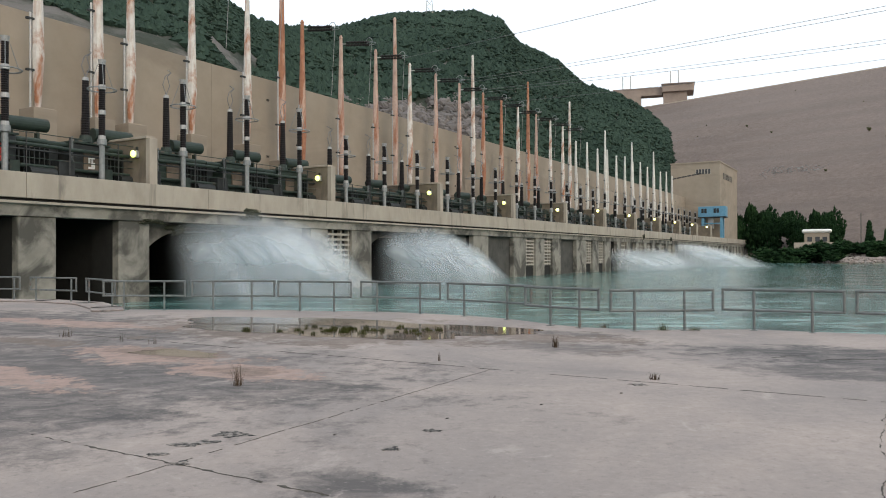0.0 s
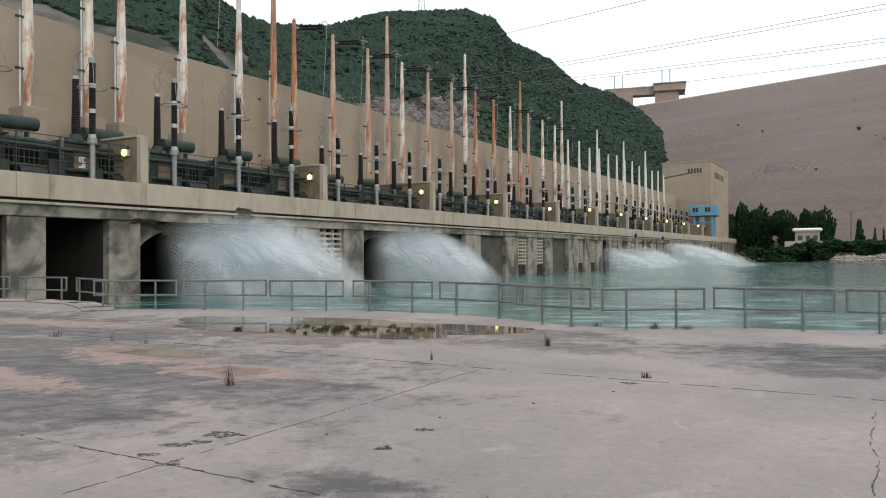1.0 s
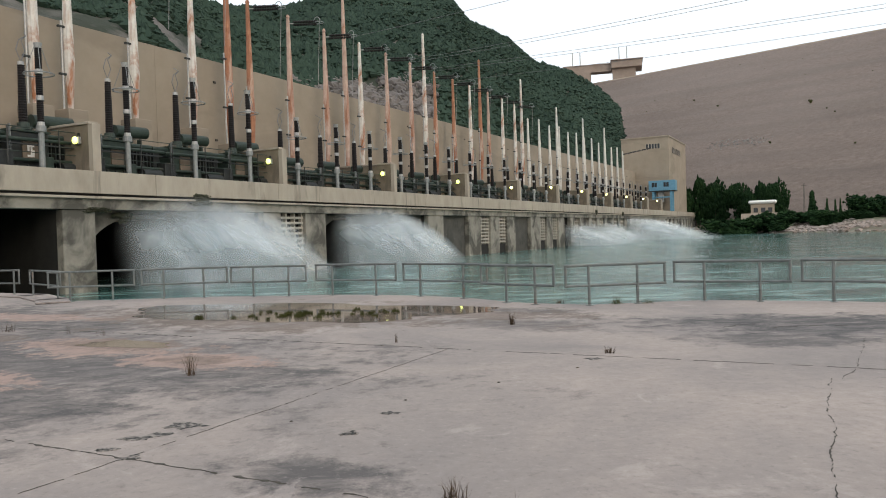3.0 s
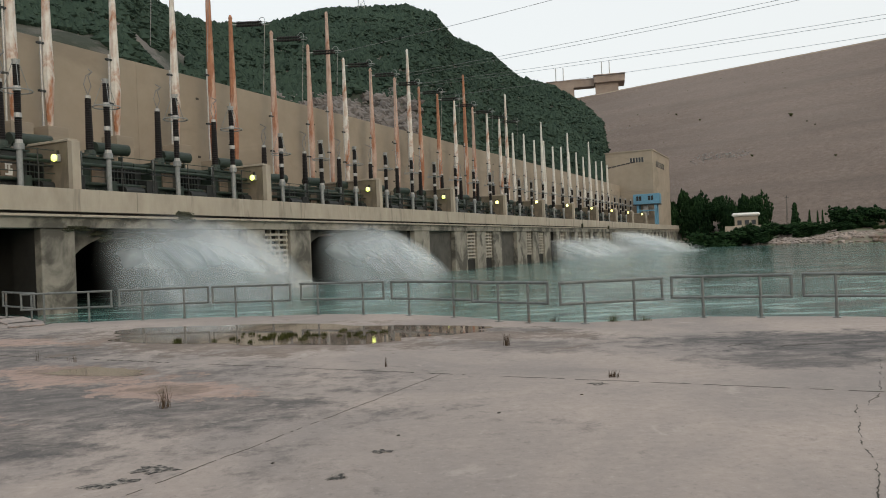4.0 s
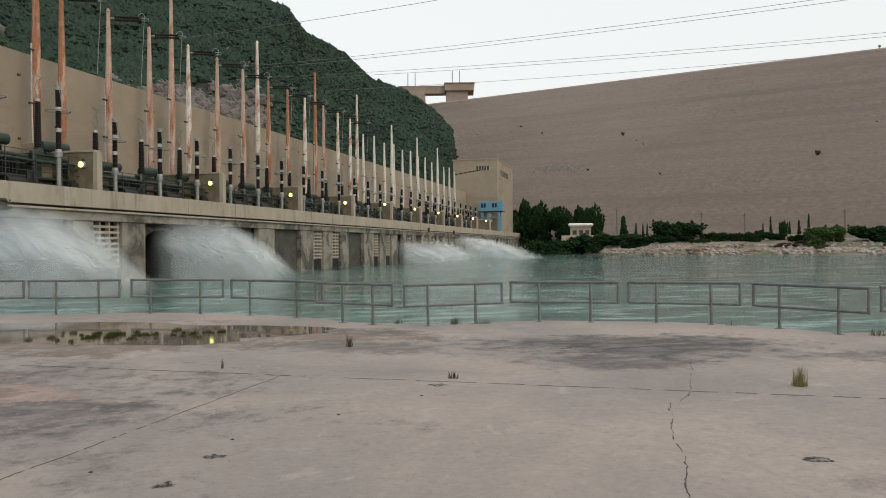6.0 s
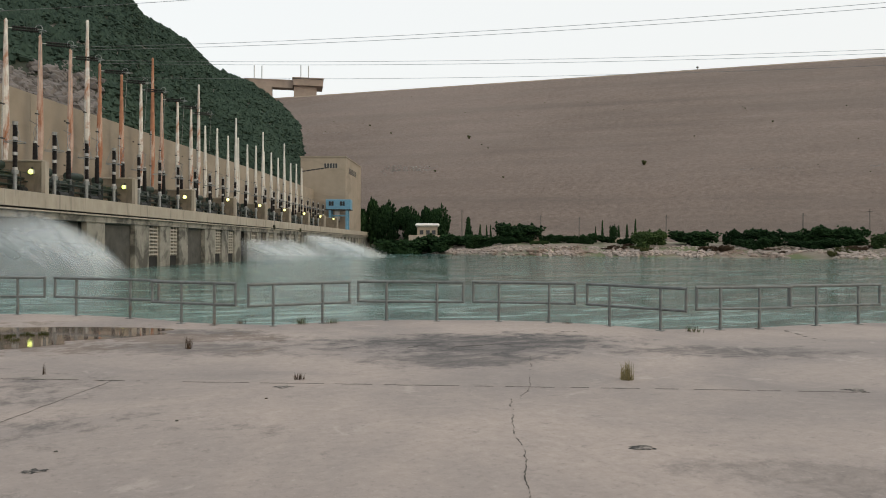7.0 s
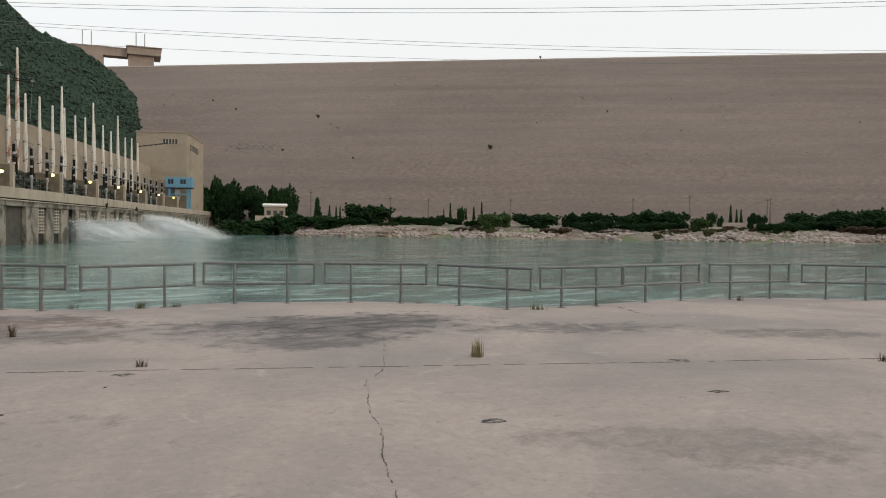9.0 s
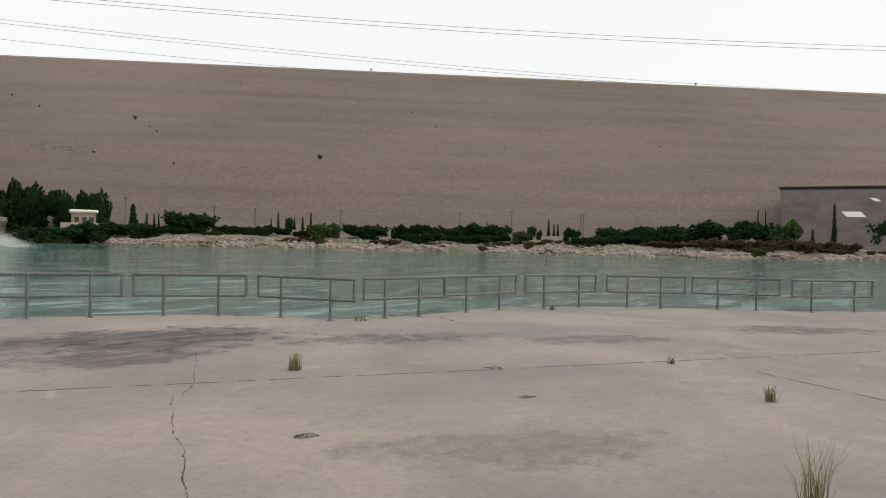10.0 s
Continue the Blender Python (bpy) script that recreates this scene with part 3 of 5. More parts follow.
def hill_point(az, s):
    """A point of the hill at azimuth az (degrees), s from 0 at its foot to 1 on its ridge and on to 1.3 behind."""
    foot = np.interp(az, (-75, -30, -10, 5, 16), (62, 85, 130, 190, 320))
    ridge = np.interp(az, (-75, -20, -15, -10, 0, 10, 16), (200, 230, 300, 380, 430, 440, 420))
    el = np.interp(az, RIDGE_AZ, RIDGE_EL)
    r = foot + (ridge - foot) * s
    top = 1.7 + el * ridge
    x, y = r * math.sin(radians(az)), r * math.cos(radians(az))
    shape = min(s, 1) ** 0.85 if s <= 1 else 1 - (s - 1) * 1.2
    z = -3 + (top + 3) * shape
    rough = 5.0 * noise.noise((x * 0.03, y * 0.03, 0)) + 2.5 * noise.noise((x * 0.09, y * 0.09, 4))
    return Vector((x, y, z + rough * min(1, 4 * max(0, 1 - abs(s - 0.45) * 1.9))))


def hill():
    azs, ss = np.linspace(-75, 15.9, 170), np.linspace(0, 1.3, 44)
    verts = [tuple(hill_point(a, s)) for a in azs for s in ss]
    n = len(ss)
    faces = [(i * n + k, (i + 1) * n + k, (i + 1) * n + k + 1, i * n + k + 1) for i in range(len(azs) - 1) for k in range(n - 1)]
    return raw("hill", verts, faces, HILLM, True)


tagged(hill(), "steep scrub-covered hill with bare grey rock", "hill", kind="structure")

# a lumpy leaf clump: a small crumpled shell of 20 faces
ICO_V, ICO_F = [], []
t_ = bmesh.new()
bmesh.ops.create_icosphere(t_, subdivisions=1, radius=1)
ICO_V = np.array([v.co[:] for v in t_.verts])
ICO_F = np.array([[v.index for v in f.verts] for f in t_.faces])
t_.free()
OCT_V = np.array(((1, 0, 0), (-1, 0, 0), (0, 1, 0), (0, -1, 0), (0, 0, 1), (0, 0, -1)), float)
OCT_F = np.array(((0, 2, 4), (2, 1, 4), (1, 3, 4), (3, 0, 4), (2, 0, 5), (1, 2, 5), (3, 1, 5), (0, 3, 5)))


def clumps(centres, sizes, rng, squash=0.8, jitter=0.35, base=(ICO_V, ICO_F)):
    """Vertices and faces of many crumpled leaf clumps."""
    k, nv = len(centres), len(base[0])
    v = base[0][None] * (1 + jitter * rng.uniform(-1, 1, (k, nv, 1))) * np.asarray(sizes)[:, None, None]
    v[:, :, 2] *= squash
    a = rng.uniform(0, 6.28, k)
    c, s = np.cos(a)[:, None], np.sin(a)[:, None]
    x, y = v[:, :, 0] * c - v[:, :, 1] * s, v[:, :, 0] * s + v[:, :, 1] * c
    v = np.stack([x, y, v[:, :, 2]], -1) + np.asarray(centres)[:, None]
    f = (base[1][None] + (np.arange(k) * nv)[:, None, None]).reshape(-1, 3)
    return v.reshape(-1, 3).tolist(), f.tolist()


def forest():
    rng = np.random.default_rng(5)
    cs, sz = [], []
    while len(cs) < 52000:
        az, s = rng.uniform(-42, 15.6), rng.uniform(0.05, 1.04)
        p = hill_point(az, s)
        bare = noise.noise((p.x * 0.018, p.y * 0.018, p.z * 0.03)) + 0.4 * noise.noise((p.x * 0.07, p.y * 0.07, 1))
        limit = 0.8 if az > -16 else (-0.05 if s < 0.6 else 0.1)
        if -10 < az < 1 and s < 0.34 - 0.012 * abs(az + 4):
            limit = -0.55
        if bare > limit:
            continue
        r = rng.uniform(0.6, 1.75) * (1.0 if az > -16 else 0.8)
        cs.append((p.x, p.y, p.z + 0.4 * r))
        sz.append(r)
    v, f = clumps(cs, sz, rng, 0.9, 0.5, (OCT_V, OCT_F))
    return raw("woods", v, f, FOREST)


tagged(forest(), "dense dark green scrub and trees on the hillside", "woods", kind="stuff")


def rock_scar():
    """Bare grey rock outcrop above the station's back wall."""
    rng = np.random.default_rng(8)
    cs, sz = [], []
    for _ in range(2600):
        az, s = rng.uniform(-10, 1.0), rng.uniform(0.05, 0.33)
        p = hill_point(az, s)
        cs.append((p.x, p.y, p.z))
        sz.append(rng.uniform(0.5, 2.2))
    v, f = clumps(cs, sz, rng, 0.7, 0.3)
    return raw("rock_outcrop", v, f, ROCK)


tagged(rock_scar(), "bare pale grey rock outcrop on the hillside", "rock", kind="stuff")

# ---- the power station: local x along the river front, y away from the river ----
PH = pose(-0.936, -1.740, -0.051, 0, 0, 61.72) @ Matrix.Diagonal((0.9844, 1, 1.0117, 1))
U0, U1 = -30.0, 331.0
UNIT = 21.45


def ph(name, bm, material, label="", category="", kind="structure", smooth=False):
    ob = link_mesh(name, bm, material, None, "", smooth)
    ob.matrix_basis = PH
    return tagged(ob, label, category, kind=kind)


front = thing("station_front", PH, "long concrete power station front over the tailrace", "power station", kind="structure")


def fpart(name, bm, material, label=""):
    return part(name, bm, material, front, label)


u = U0
while u < U1 - 1:
    w = min(14.6, U1 - u)
    fpart("parapet_panel", box(B(), (u + 0.012, 45.0, 5.22), (u + w - 0.012, 46.3, 6.78), 0.02), PARAPET)
    u += w
# groove, soffit and rear wall carry their shade as near-black colour
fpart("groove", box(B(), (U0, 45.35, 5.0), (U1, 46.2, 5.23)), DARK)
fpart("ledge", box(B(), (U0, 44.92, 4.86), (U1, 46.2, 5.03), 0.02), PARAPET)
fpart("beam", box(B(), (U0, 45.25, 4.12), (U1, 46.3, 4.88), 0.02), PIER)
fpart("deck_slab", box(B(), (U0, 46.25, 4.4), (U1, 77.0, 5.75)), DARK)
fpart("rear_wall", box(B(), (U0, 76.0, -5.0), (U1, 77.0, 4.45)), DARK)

# piers, louvred screens and recessed walls between them
PIERS = [(4.0, 2.4), (10.9, 2.4), (18.2, 2.4), (21.1, 2.4), (28.1, 2.5), (35.2, 2.6), (55.8, 2.5), (62.1, 3.4), (88.3, 4.3), (100.7, 4.3), (108.8, 3.4), (115.6, 3.6), (126.7, 4.9), (135.2, 3.3), (142.2, 3.8)]
LOUVRES = [(58.3, 62.1), (104.9, 108.8), (112.2, 115.6), (131.6, 135.2), (138.5, 142.2)]
RECESS = [(78.7, 88.3), (92.6, 100.7), (119.2, 126.7), (51.0, 55.8)]
u, k = 150.0, 0
while u < 322:
    PIERS.append((u, 2.6))
    if k % 3 == 1:
        RECESS.append((u + 2.6, u + 6.6))
    else:
        LOUVRES.append((u + 2.6, u + 6.6))
    u += 6.6
    k += 1
PIERS.append((325.0, 5.8))
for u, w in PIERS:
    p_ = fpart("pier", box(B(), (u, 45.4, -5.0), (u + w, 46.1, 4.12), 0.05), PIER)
    # behind the front the flank is coloured near-black for the bay's deep shade
    part("flank", box(B(), (u + 0.03, 46.1, -5.0), (u + w - 0.03, 48.4, 4.12)), DARK, p_, "near-black flank with bay shade in its colour")
# added dividers close off the bays, coloured near-black for the shade within
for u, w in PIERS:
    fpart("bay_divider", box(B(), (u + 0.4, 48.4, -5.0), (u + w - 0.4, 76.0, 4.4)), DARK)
# recessed walls, coloured dark to hold the shade between piers
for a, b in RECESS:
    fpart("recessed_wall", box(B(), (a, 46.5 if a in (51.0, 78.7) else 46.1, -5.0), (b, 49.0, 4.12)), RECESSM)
SCREENM = noisy("screen_concrete", (0.27, 0.255, 0.22), (0.38, 0.36, 0.315), 1.5, 0.9)
for a, b in LOUVRES:
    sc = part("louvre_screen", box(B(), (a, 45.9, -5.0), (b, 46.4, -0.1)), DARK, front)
    # backing: the shade behind the slats, painted near-black
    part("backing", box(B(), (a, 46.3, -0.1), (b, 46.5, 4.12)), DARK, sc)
    rows_ = 8 if a < 150 else 5
    for i in range(rows_):
        z = 0.05 + i * 4.0 / rows_
        part("slat", box(B(), (a, 45.72, z), (b, 46.1, z + 0.22), 0.01), SCREENM, sc)
    for x in (a + 0.08, (2 * a + b) / 3, (a + 2 * b) / 3, b - 0.08):
        part("mullion", box(B(), (x - 0.1, 45.8, -0.1), (x + 0.1, 46.2, 4.1)), SCREENM, sc)


def arch(a, b, spring, crown):
    """A front wall with an arched outlet between u=a and u=b."""
    bm = B()
    seg = 20
    lo, hi = [], []
    for i in range(seg + 1):
        q = math.pi * (1 - i / seg)
        x = (a + b) / 2 + (b - a) / 2 * math.cos(q)
        lo.append((x, spring + (crown - spring) * math.sin(q)))
        hi.append((x, 4.12))
    for y in (46.5, 48.0):
        for i in range(seg):
            vs = [bm.verts.new((p[0], y, p[1])) for p in (lo[i], lo[i + 1], hi[i + 1], hi[i])]
            if abs(lo[i][1] - hi[i][1]) + abs(lo[i + 1][1] - hi[i + 1][1]) > 1e-4:
                bm.faces.new(vs)
    for i in range(seg):
        bm.faces.new([bm.verts.new(p) for p in ((lo[i][0], 46.5, lo[i][1]), (lo[i + 1][0], 46.5, lo[i + 1][1]), (lo[i + 1][0], 49.0, lo[i + 1][1]), (lo[i][0], 49.0, lo[i][1]))])
    bmesh.ops.remove_doubles(bm, verts=bm.verts, dist=0.001)
    return fpart("outlet_arch", bm, WETARCH, "arched outlet with water-stained concrete")


arch(37.8, 51.0, 0.8, 4.0)
arch(65.4, 78.7, 0.8, 4.0)

# back wall, fire walls, tall end building
bw = B()
u = U0
while u < 262:
    box(bw, (u + 0.01, 58.5, 4.0), (u + UNIT - 0.01, 60.5, 21.0))
    u += UNIT
back = ph("wall_rear", bw, WALL, "tall plain ochre-washed concrete wall behind the transformers", "wall")
tops = B()
box(tops, (U0, 60.5, 4.0), (270.4, 75, 20.6))
ph("roof", tops, CONC, "flat concrete station roof", "roof")
for z in (15.6, 9.4):
    for i in range(14):
        part("weep_hole", box(B(), (U0 + 8 + i * UNIT, 58.42, z + 3), (U0 + 8.35 + i * UNIT, 58.5, z + 3.22)), CRACKM, back)

FIRE = [39.0 + UNIT * i for i in range(-3, 11)]


def fire_wall(u):
    t = thing("fire_wall", PH @ Matrix.Translation((u, 0, 0)), "ochre concrete fire wall between transformer bays", "wall", "fire walls")
    part("wall", box(B(), (-0.3, 46.9, 5.75), (0.3, 57.5, 10.2), 0.02), FIRESHADE, t, "ochre face darkened for its shade")
    part("coping", box(B(), (-0.42, 46.75, 10.2), (0.42, 57.5, 10.38), 0.02), PARAPET, t)
    part("end_post", box(B(), (-0.36, 46.45, 5.75), (0.36, 46.9, 10.2), 0.02), PARAPET, t)
    return t


first_wall = fire_wall(FIRE[0])
for u in FIRE[1:]:
    copy_thing(first_wall, PH @ Matrix.Translation((u, 0, 0)))


def wall_lamp(u, z, material):
    t = thing("wall_lamp", PH @ Matrix.Translation((u, 47.9, z)), "lit yellow-green bulkhead lamp on a fire wall", "lamp", "wall lamps")
    part("bracket", box(B(), (-0.12, -0.08, 0.12), (0.0, 0.08, 0.55)), DGREEN, t)
    part("housing", box(B(), (-0.30, -0.26, -0.26), (-0.02, 0.26, 0.26), 0.04), CAPM, t)
    bm = B()
    bmesh.ops.create_uvsphere(bm, u_segments=12, v_segments=8, radius=0.27, matrix=Matrix.Translation((-0.40, 0, 0)) @ Matrix.Diagonal((0.5, 1, 1, 1)))
    part("glass", bm, material, t, smooth=True)
    return t


for i, u in enumerate(FIRE[3:]):
    wall_lamp(u - 0.3, 9.2 if i < 5 else 10.05, LAMPM if i < 4 else LAMPW)

bld = thing("station_block", PH, "tall ochre concrete block at the end of the station", "building", kind="structure")
for n_0, lo_, hi_ in (("wall", (270.6, 47.0, 5.75), (306.0, 63.3, 32.3)), ("parapet_cap", (270.4, 46.8, 32.3), (306.2, 63.5, 32.8))):
    part(n_0, box(B(), lo_, hi_, 0.05), WALL, bld)


def window(parent, lo, hi, axis, panes):
    w = part("window", box(B(), lo, hi), GLASSD, parent)
    for i in range(panes + 1):
        f = i / panes
        c = [a + (b - a) * f for a, b in zip(lo, hi)]
        l2, h2 = list(lo), list(hi)
        l2[axis], h2[axis] = c[axis] - 0.12, c[axis] + 0.12
        other = 1 - axis
        l2[other] -= 0.08
        part("frame", box(B(), l2, h2), PARAPET, w)
    return w


window(bld, (270.52, 49.9, 28.6), (270.7, 54.8, 30.2), 1, 5)
window(bld, (276.3, 46.92, 27.2), (293.5, 47.1, 29.2), 0, 7)
box_ = part("base", box(B(), (306.2, 46.4, 5.75), (331, 56, 6.6), 0.05), PARAPET, bld)
part("annex", box(B(), (306.0, 47.5, 5.75), (306.5, 62, 24.0)), WALL, bld)

cr = thing("gantry_crane", PH @ Matrix.Translation((266, 45.6, 6.78)), "sky blue painted steel gantry crane on the station front", "crane")
part("cabin", box(B(), (-2.0, -1.5, 7.0), (2.0, 7.2, 10.4), 0.08), BLUEP, cr)
part("underside", box(B(), (-2.1, -1.6, 6.7), (2.1, 7.3, 7.0), 0.03), DGREEN, cr)
for y in (1.4, 5.3):
    w_ = part("window", box(B(), (-2.05, y - 0.85, 8.2), (-1.9, y + 0.85, 9.7)), GLASSD, cr)
    part("frame", box(B(), (-2.09, y - 0.06, 8.2), (-2.0, y + 0.06, 9.7)), BLUEP, w_)
for x in (-1.4, 1.4):
    for y in (-0.1, 5.8):
        part("leg", box(B(), (x - 0.4, y - 0.4, -0.9 if y > 1 else 0), (x + 0.4, y + 0.4, 6.7), 0.03), BLUEP, cr)
for y in (-0.1, 5.8):
    part("tie_beam", box(B(), (-1.2, y - 0.2, 2.6), (1.2, y + 0.2, 3.0)), BLUEP, cr)
part("cross_beam", box(B(), (-1.9, 0.3, 4.6), (-1.5, 5.4, 5.0)), BLUEP, cr)
part("hoist", box(B(), (-0.8, 2.6, 3.2), (0.8, 4.3, 6.7), 0.1), CAPM, cr)

# ---- transformers, arresters, bushings ----


def lathe(bm, prof, seg=12):
    """A turned body: rings of (radius, height), closed at both ends."""
    rows = [[bm.verts.new((r * math.cos(2 * math.pi * i / seg), r * math.sin(2 * math.pi * i / seg), z)) for i in range(seg)] for r, z in prof]
    for a, b in zip(rows, rows[1:]):
        for i in range(seg):
            bm.faces.new((a[i], a[(i + 1) % seg], b[(i + 1) % seg], b[i]))
    bm.faces.new(rows[0])
    bm.faces.new(rows[-1])
    return bm


def transformer(u, low, red):
    k = 0.82 if low else 1.0
    t = thing("transformer", PH @ Matrix.Translation((u, 0, 5.75)), "dark green oil-filled power transformer with cooling pipes", "transformer", "power transformers")
    part("tank", box(B(), (-1.5, 49.3, 0.35), (1.5, 52.6, 3.9 * k), 0.08), GREENM if not red else DGREEN, t)
    part("turret", rod(B(), (0, 50.5, 3.9 * k), (0, 50.5, 4.4 * k), 0.55, 0.42, 14), GREENM, t)
    part("cover", box(B(), (-1.62, 49.2, 3.9 * k), (1.62, 52.7, 4.02 * k)), GREENM, t)
    cons = part("conservator", rod(B(), (1.6, 51.4, 5.05 * k), (4.9, 51.4, 5.15 * k), 0.48, seg=18), GREENM, t)
    for x in (2.3, 4.2):
        part("support", box(B(), (x - 0.08, 51.2, 0.2), (x + 0.08, 51.6, 4.6 * k)), GREENM, cons)
    part("relief_pipe", rod(B(), (1.2, 51.4, 4.0 * k), (1.9, 51.4, 4.9 * k), 0.12), GREENM, t)
    for i in range(7):
        part("radiator_fin", box(B(), (1.75 + i * 0.36, 49.5, 0.5), (1.84 + i * 0.36, 51.9, 3.3 * k)), DGREEN, t)
    for z in (0.55, 1.9, 3.3 * k):
        part("cooling_pipe", rod(B(), (-2.6, 48.9, z), (4.5, 48.9, z + 0.05), 0.13), GREENM if z > 1 else DGREEN, t)
    part("pump", rod(B(), (2.0, 48.8, 1.45), (3.9, 48.8, 1.45), 0.42, seg=14), DGREEN, t)
    part("cabinet", box(B(), (-2.9, 48.6, 0.0), (-1.7, 49.6, 2.5 * k), 0.03), DGREEN, t)
    sign = part("panel", box(B(), (-0.62, 49.16, 1.9 * k), (0.55, 49.28, 3.3 * k)), REDM if red == 2 else SIGNW, t)
    if red:
        for a, b, c, d in ((-0.3, 0.22, 2.86, 3.0), (-0.3, -0.14, 2.55, 2.86), (-0.06, 0.08, 2.3, 2.9), (-0.3, 0.22, 2.15, 2.3), (0.1, 0.24, 2.3, 2.62)):
            part("mark", box(B(), (a, 49.13, c), (b, 49.158, d)), SIGNW if red == 2 else WHITEM, sign)
    for x in (-1.2, -0.4, 0.4, 1.3):
        part("riser_pipe", rod(B(), (x, 49.0, 0.3), (x, 49.0, (1.6 + 0.8 * ((x * 5) % 2)) * k), 0.09), DGREEN, t)
    part("control_box", box(B(), (0.75, 48.75, 0.9), (1.45, 49.2, 2.2 * k), 0.03), GREENM, t)
    part("cooler_bank", box(B(), (-3.4, 50.2, 0.3), (-1.9, 52.4, 3.5 * k), 0.1), DGREEN, t)
    part("header_pipe", rod(B(), (-3.2, 49.8, 3.7 * k), (3.9, 49.8, 3.75 * k), 0.2, seg=10), GREENM, t)
    part("cable_tray", box(B(), (-3.2, 48.5, 2.9 * k), (4.6, 48.75, 3.0 * k)), DGREEN, t)
    part("ladder", box(B(), (-1.62, 49.0, 0.3), (-1.58, 49.25, 4.3 * k)), STEEL, t)
    for x in (-2.2, 1.65, 4.75):
        part("handrail_post", rod(B(), (x, 48.4, 0), (x, 48.4, 4.1 * k), 0.045, seg=6), DGREEN, t)
    for z in (1.1, 2.4, 4.05 * k):
        part("handrail", rod(B(), (-2.2, 48.4, z), (4.75, 48.4, z), 0.03, seg=6), GREENM, t)
    return t


def bushing(u, low):
    z0, z1 = (10.1, 14.7) if not low else (9.0, 13.1)
    t = thing("bushing", PH @ Matrix.Translation((u, 50.5, z0)), "tall black porcelain bushing on a transformer", "bushing", "transformer bushings")
    h = z1 - z0
    bm = B()
    prof = [(0.33 - 0.08 * i / 44 if i % 2 == 0 else 0.285 - 0.07 * i / 44, 0.35 + (h - 0.6) * i / 44) for i in range(45)]
    part("porcelain", lathe(bm, prof), BLACKP, t)
    part("flange", rod(B(), (0, 0, -0.15), (0, 0, 0.36), 0.48, 0.40, 14), GREENM, t)
    part("cap", rod(B(), (0, 0, h - 0.25), (0, 0, h), 0.24, 0.2, 12), CAPM, t)
    bm = B()
    pts = [(0, 0, h), (-0.35, 0, h + 0.8), (-0.1, 0, h + 1.5), (0.5, 0, h + 1.9), (1.4, 1.5, h + 2.5)]
    tube(bm, pts, 0.035)
    pts = [(0, 0, h), (0.35, 0, h + 0.8), (0.1, 0, h + 1.5), (0.5, 0, h + 1.9)]
    part("jumper_loop", tube(B(), pts, 0.035), WIREM, t)
    part("jumper", bm, WIREM, t)
    return t


def arrester(u, low):
    top = 15.4 if not low else 13.9
    base = 5.75
    t = thing("surge_arrester", PH @ Matrix.Translation((u, 48.0, base)), "black segmented surge arrester on a galvanised steel post", "arrester", "surge arresters")
    s0 = 4.0 if not low else 3.2
    h = top - base
    part("stand", rod(B(), (0, 0, 0), (0, 0, s0), 0.20, seg=12), STEEL, t)
    part("stand_flange", rod(B(), (0, 0, s0 - 0.25), (0, 0, s0 + 0.15), 0.34, seg=14), STEEL, t)
    seg = (h - s0 - 0.3) / 3
    for i in range(3):
        z = s0 + 0.15 + i * seg
        bm = B()
        lathe(bm, [(0.245 if j % 2 == 0 else 0.205, z + 0.25 + (seg - 0.35) * j / 20) for j in range(21)])
        part("insulator", bm, BLACKP, t)
        part("joint", rod(B(), (0, 0, z - 0.05), (0, 0, z + 0.26), 0.27, 0.25, 12), CAPM, t)
    part("cap", rod(B(), (0, 0, h - 0.3), (0, 0, h + 0.1), 0.2, 0.3, 10), CAPM, t)
    rg = part("corona_ring", ring(B(), (0, 0, h - 2.0), 1.0, 0.05), STEEL, t)
    for q in (0, 2.1, 4.2):
        part("ring_rod", rod(B(), (0.25 * math.cos(q), 0.25 * math.sin(q), h - 0.1), (math.cos(q), math.sin(q), h - 2.0), 0.025, seg=5), STEEL, rg)
    return t


made = {}
for unit in range(-2, 10):
    for ph_i, off in enumerate((4.9, 12.0, 19.0)):
        u = 38.2 + UNIT * unit + off
        low = unit >= 1
        if u > 243:
            continue
        red = 2 if abs(u - 28.2) < 1 else 1 if abs(u - 35.0) < 1.5 else 0
        m = PH @ Matrix.Translation((u, 0, 5.75))
        key = ("t", low, red)
        if key in made:
            copy_thing(made[key], m)
        else:
            made[key] = transformer(u, low, red)
        key = ("b", low)
        if key in made:
            copy_thing(made[key], PH @ Matrix.Translation((u + 0.4, 50.5, 10.1 if not low else 9.0)))
        else:
            made[key] = bushing(u + 0.4, low)
        key = ("a", low)
        if key in made:
            copy_thing(made[key], PH @ Matrix.Translation((u, 48.0, 5.75)))
        else:
            made[key] = arrester(u, low)

# ---- line poles ----


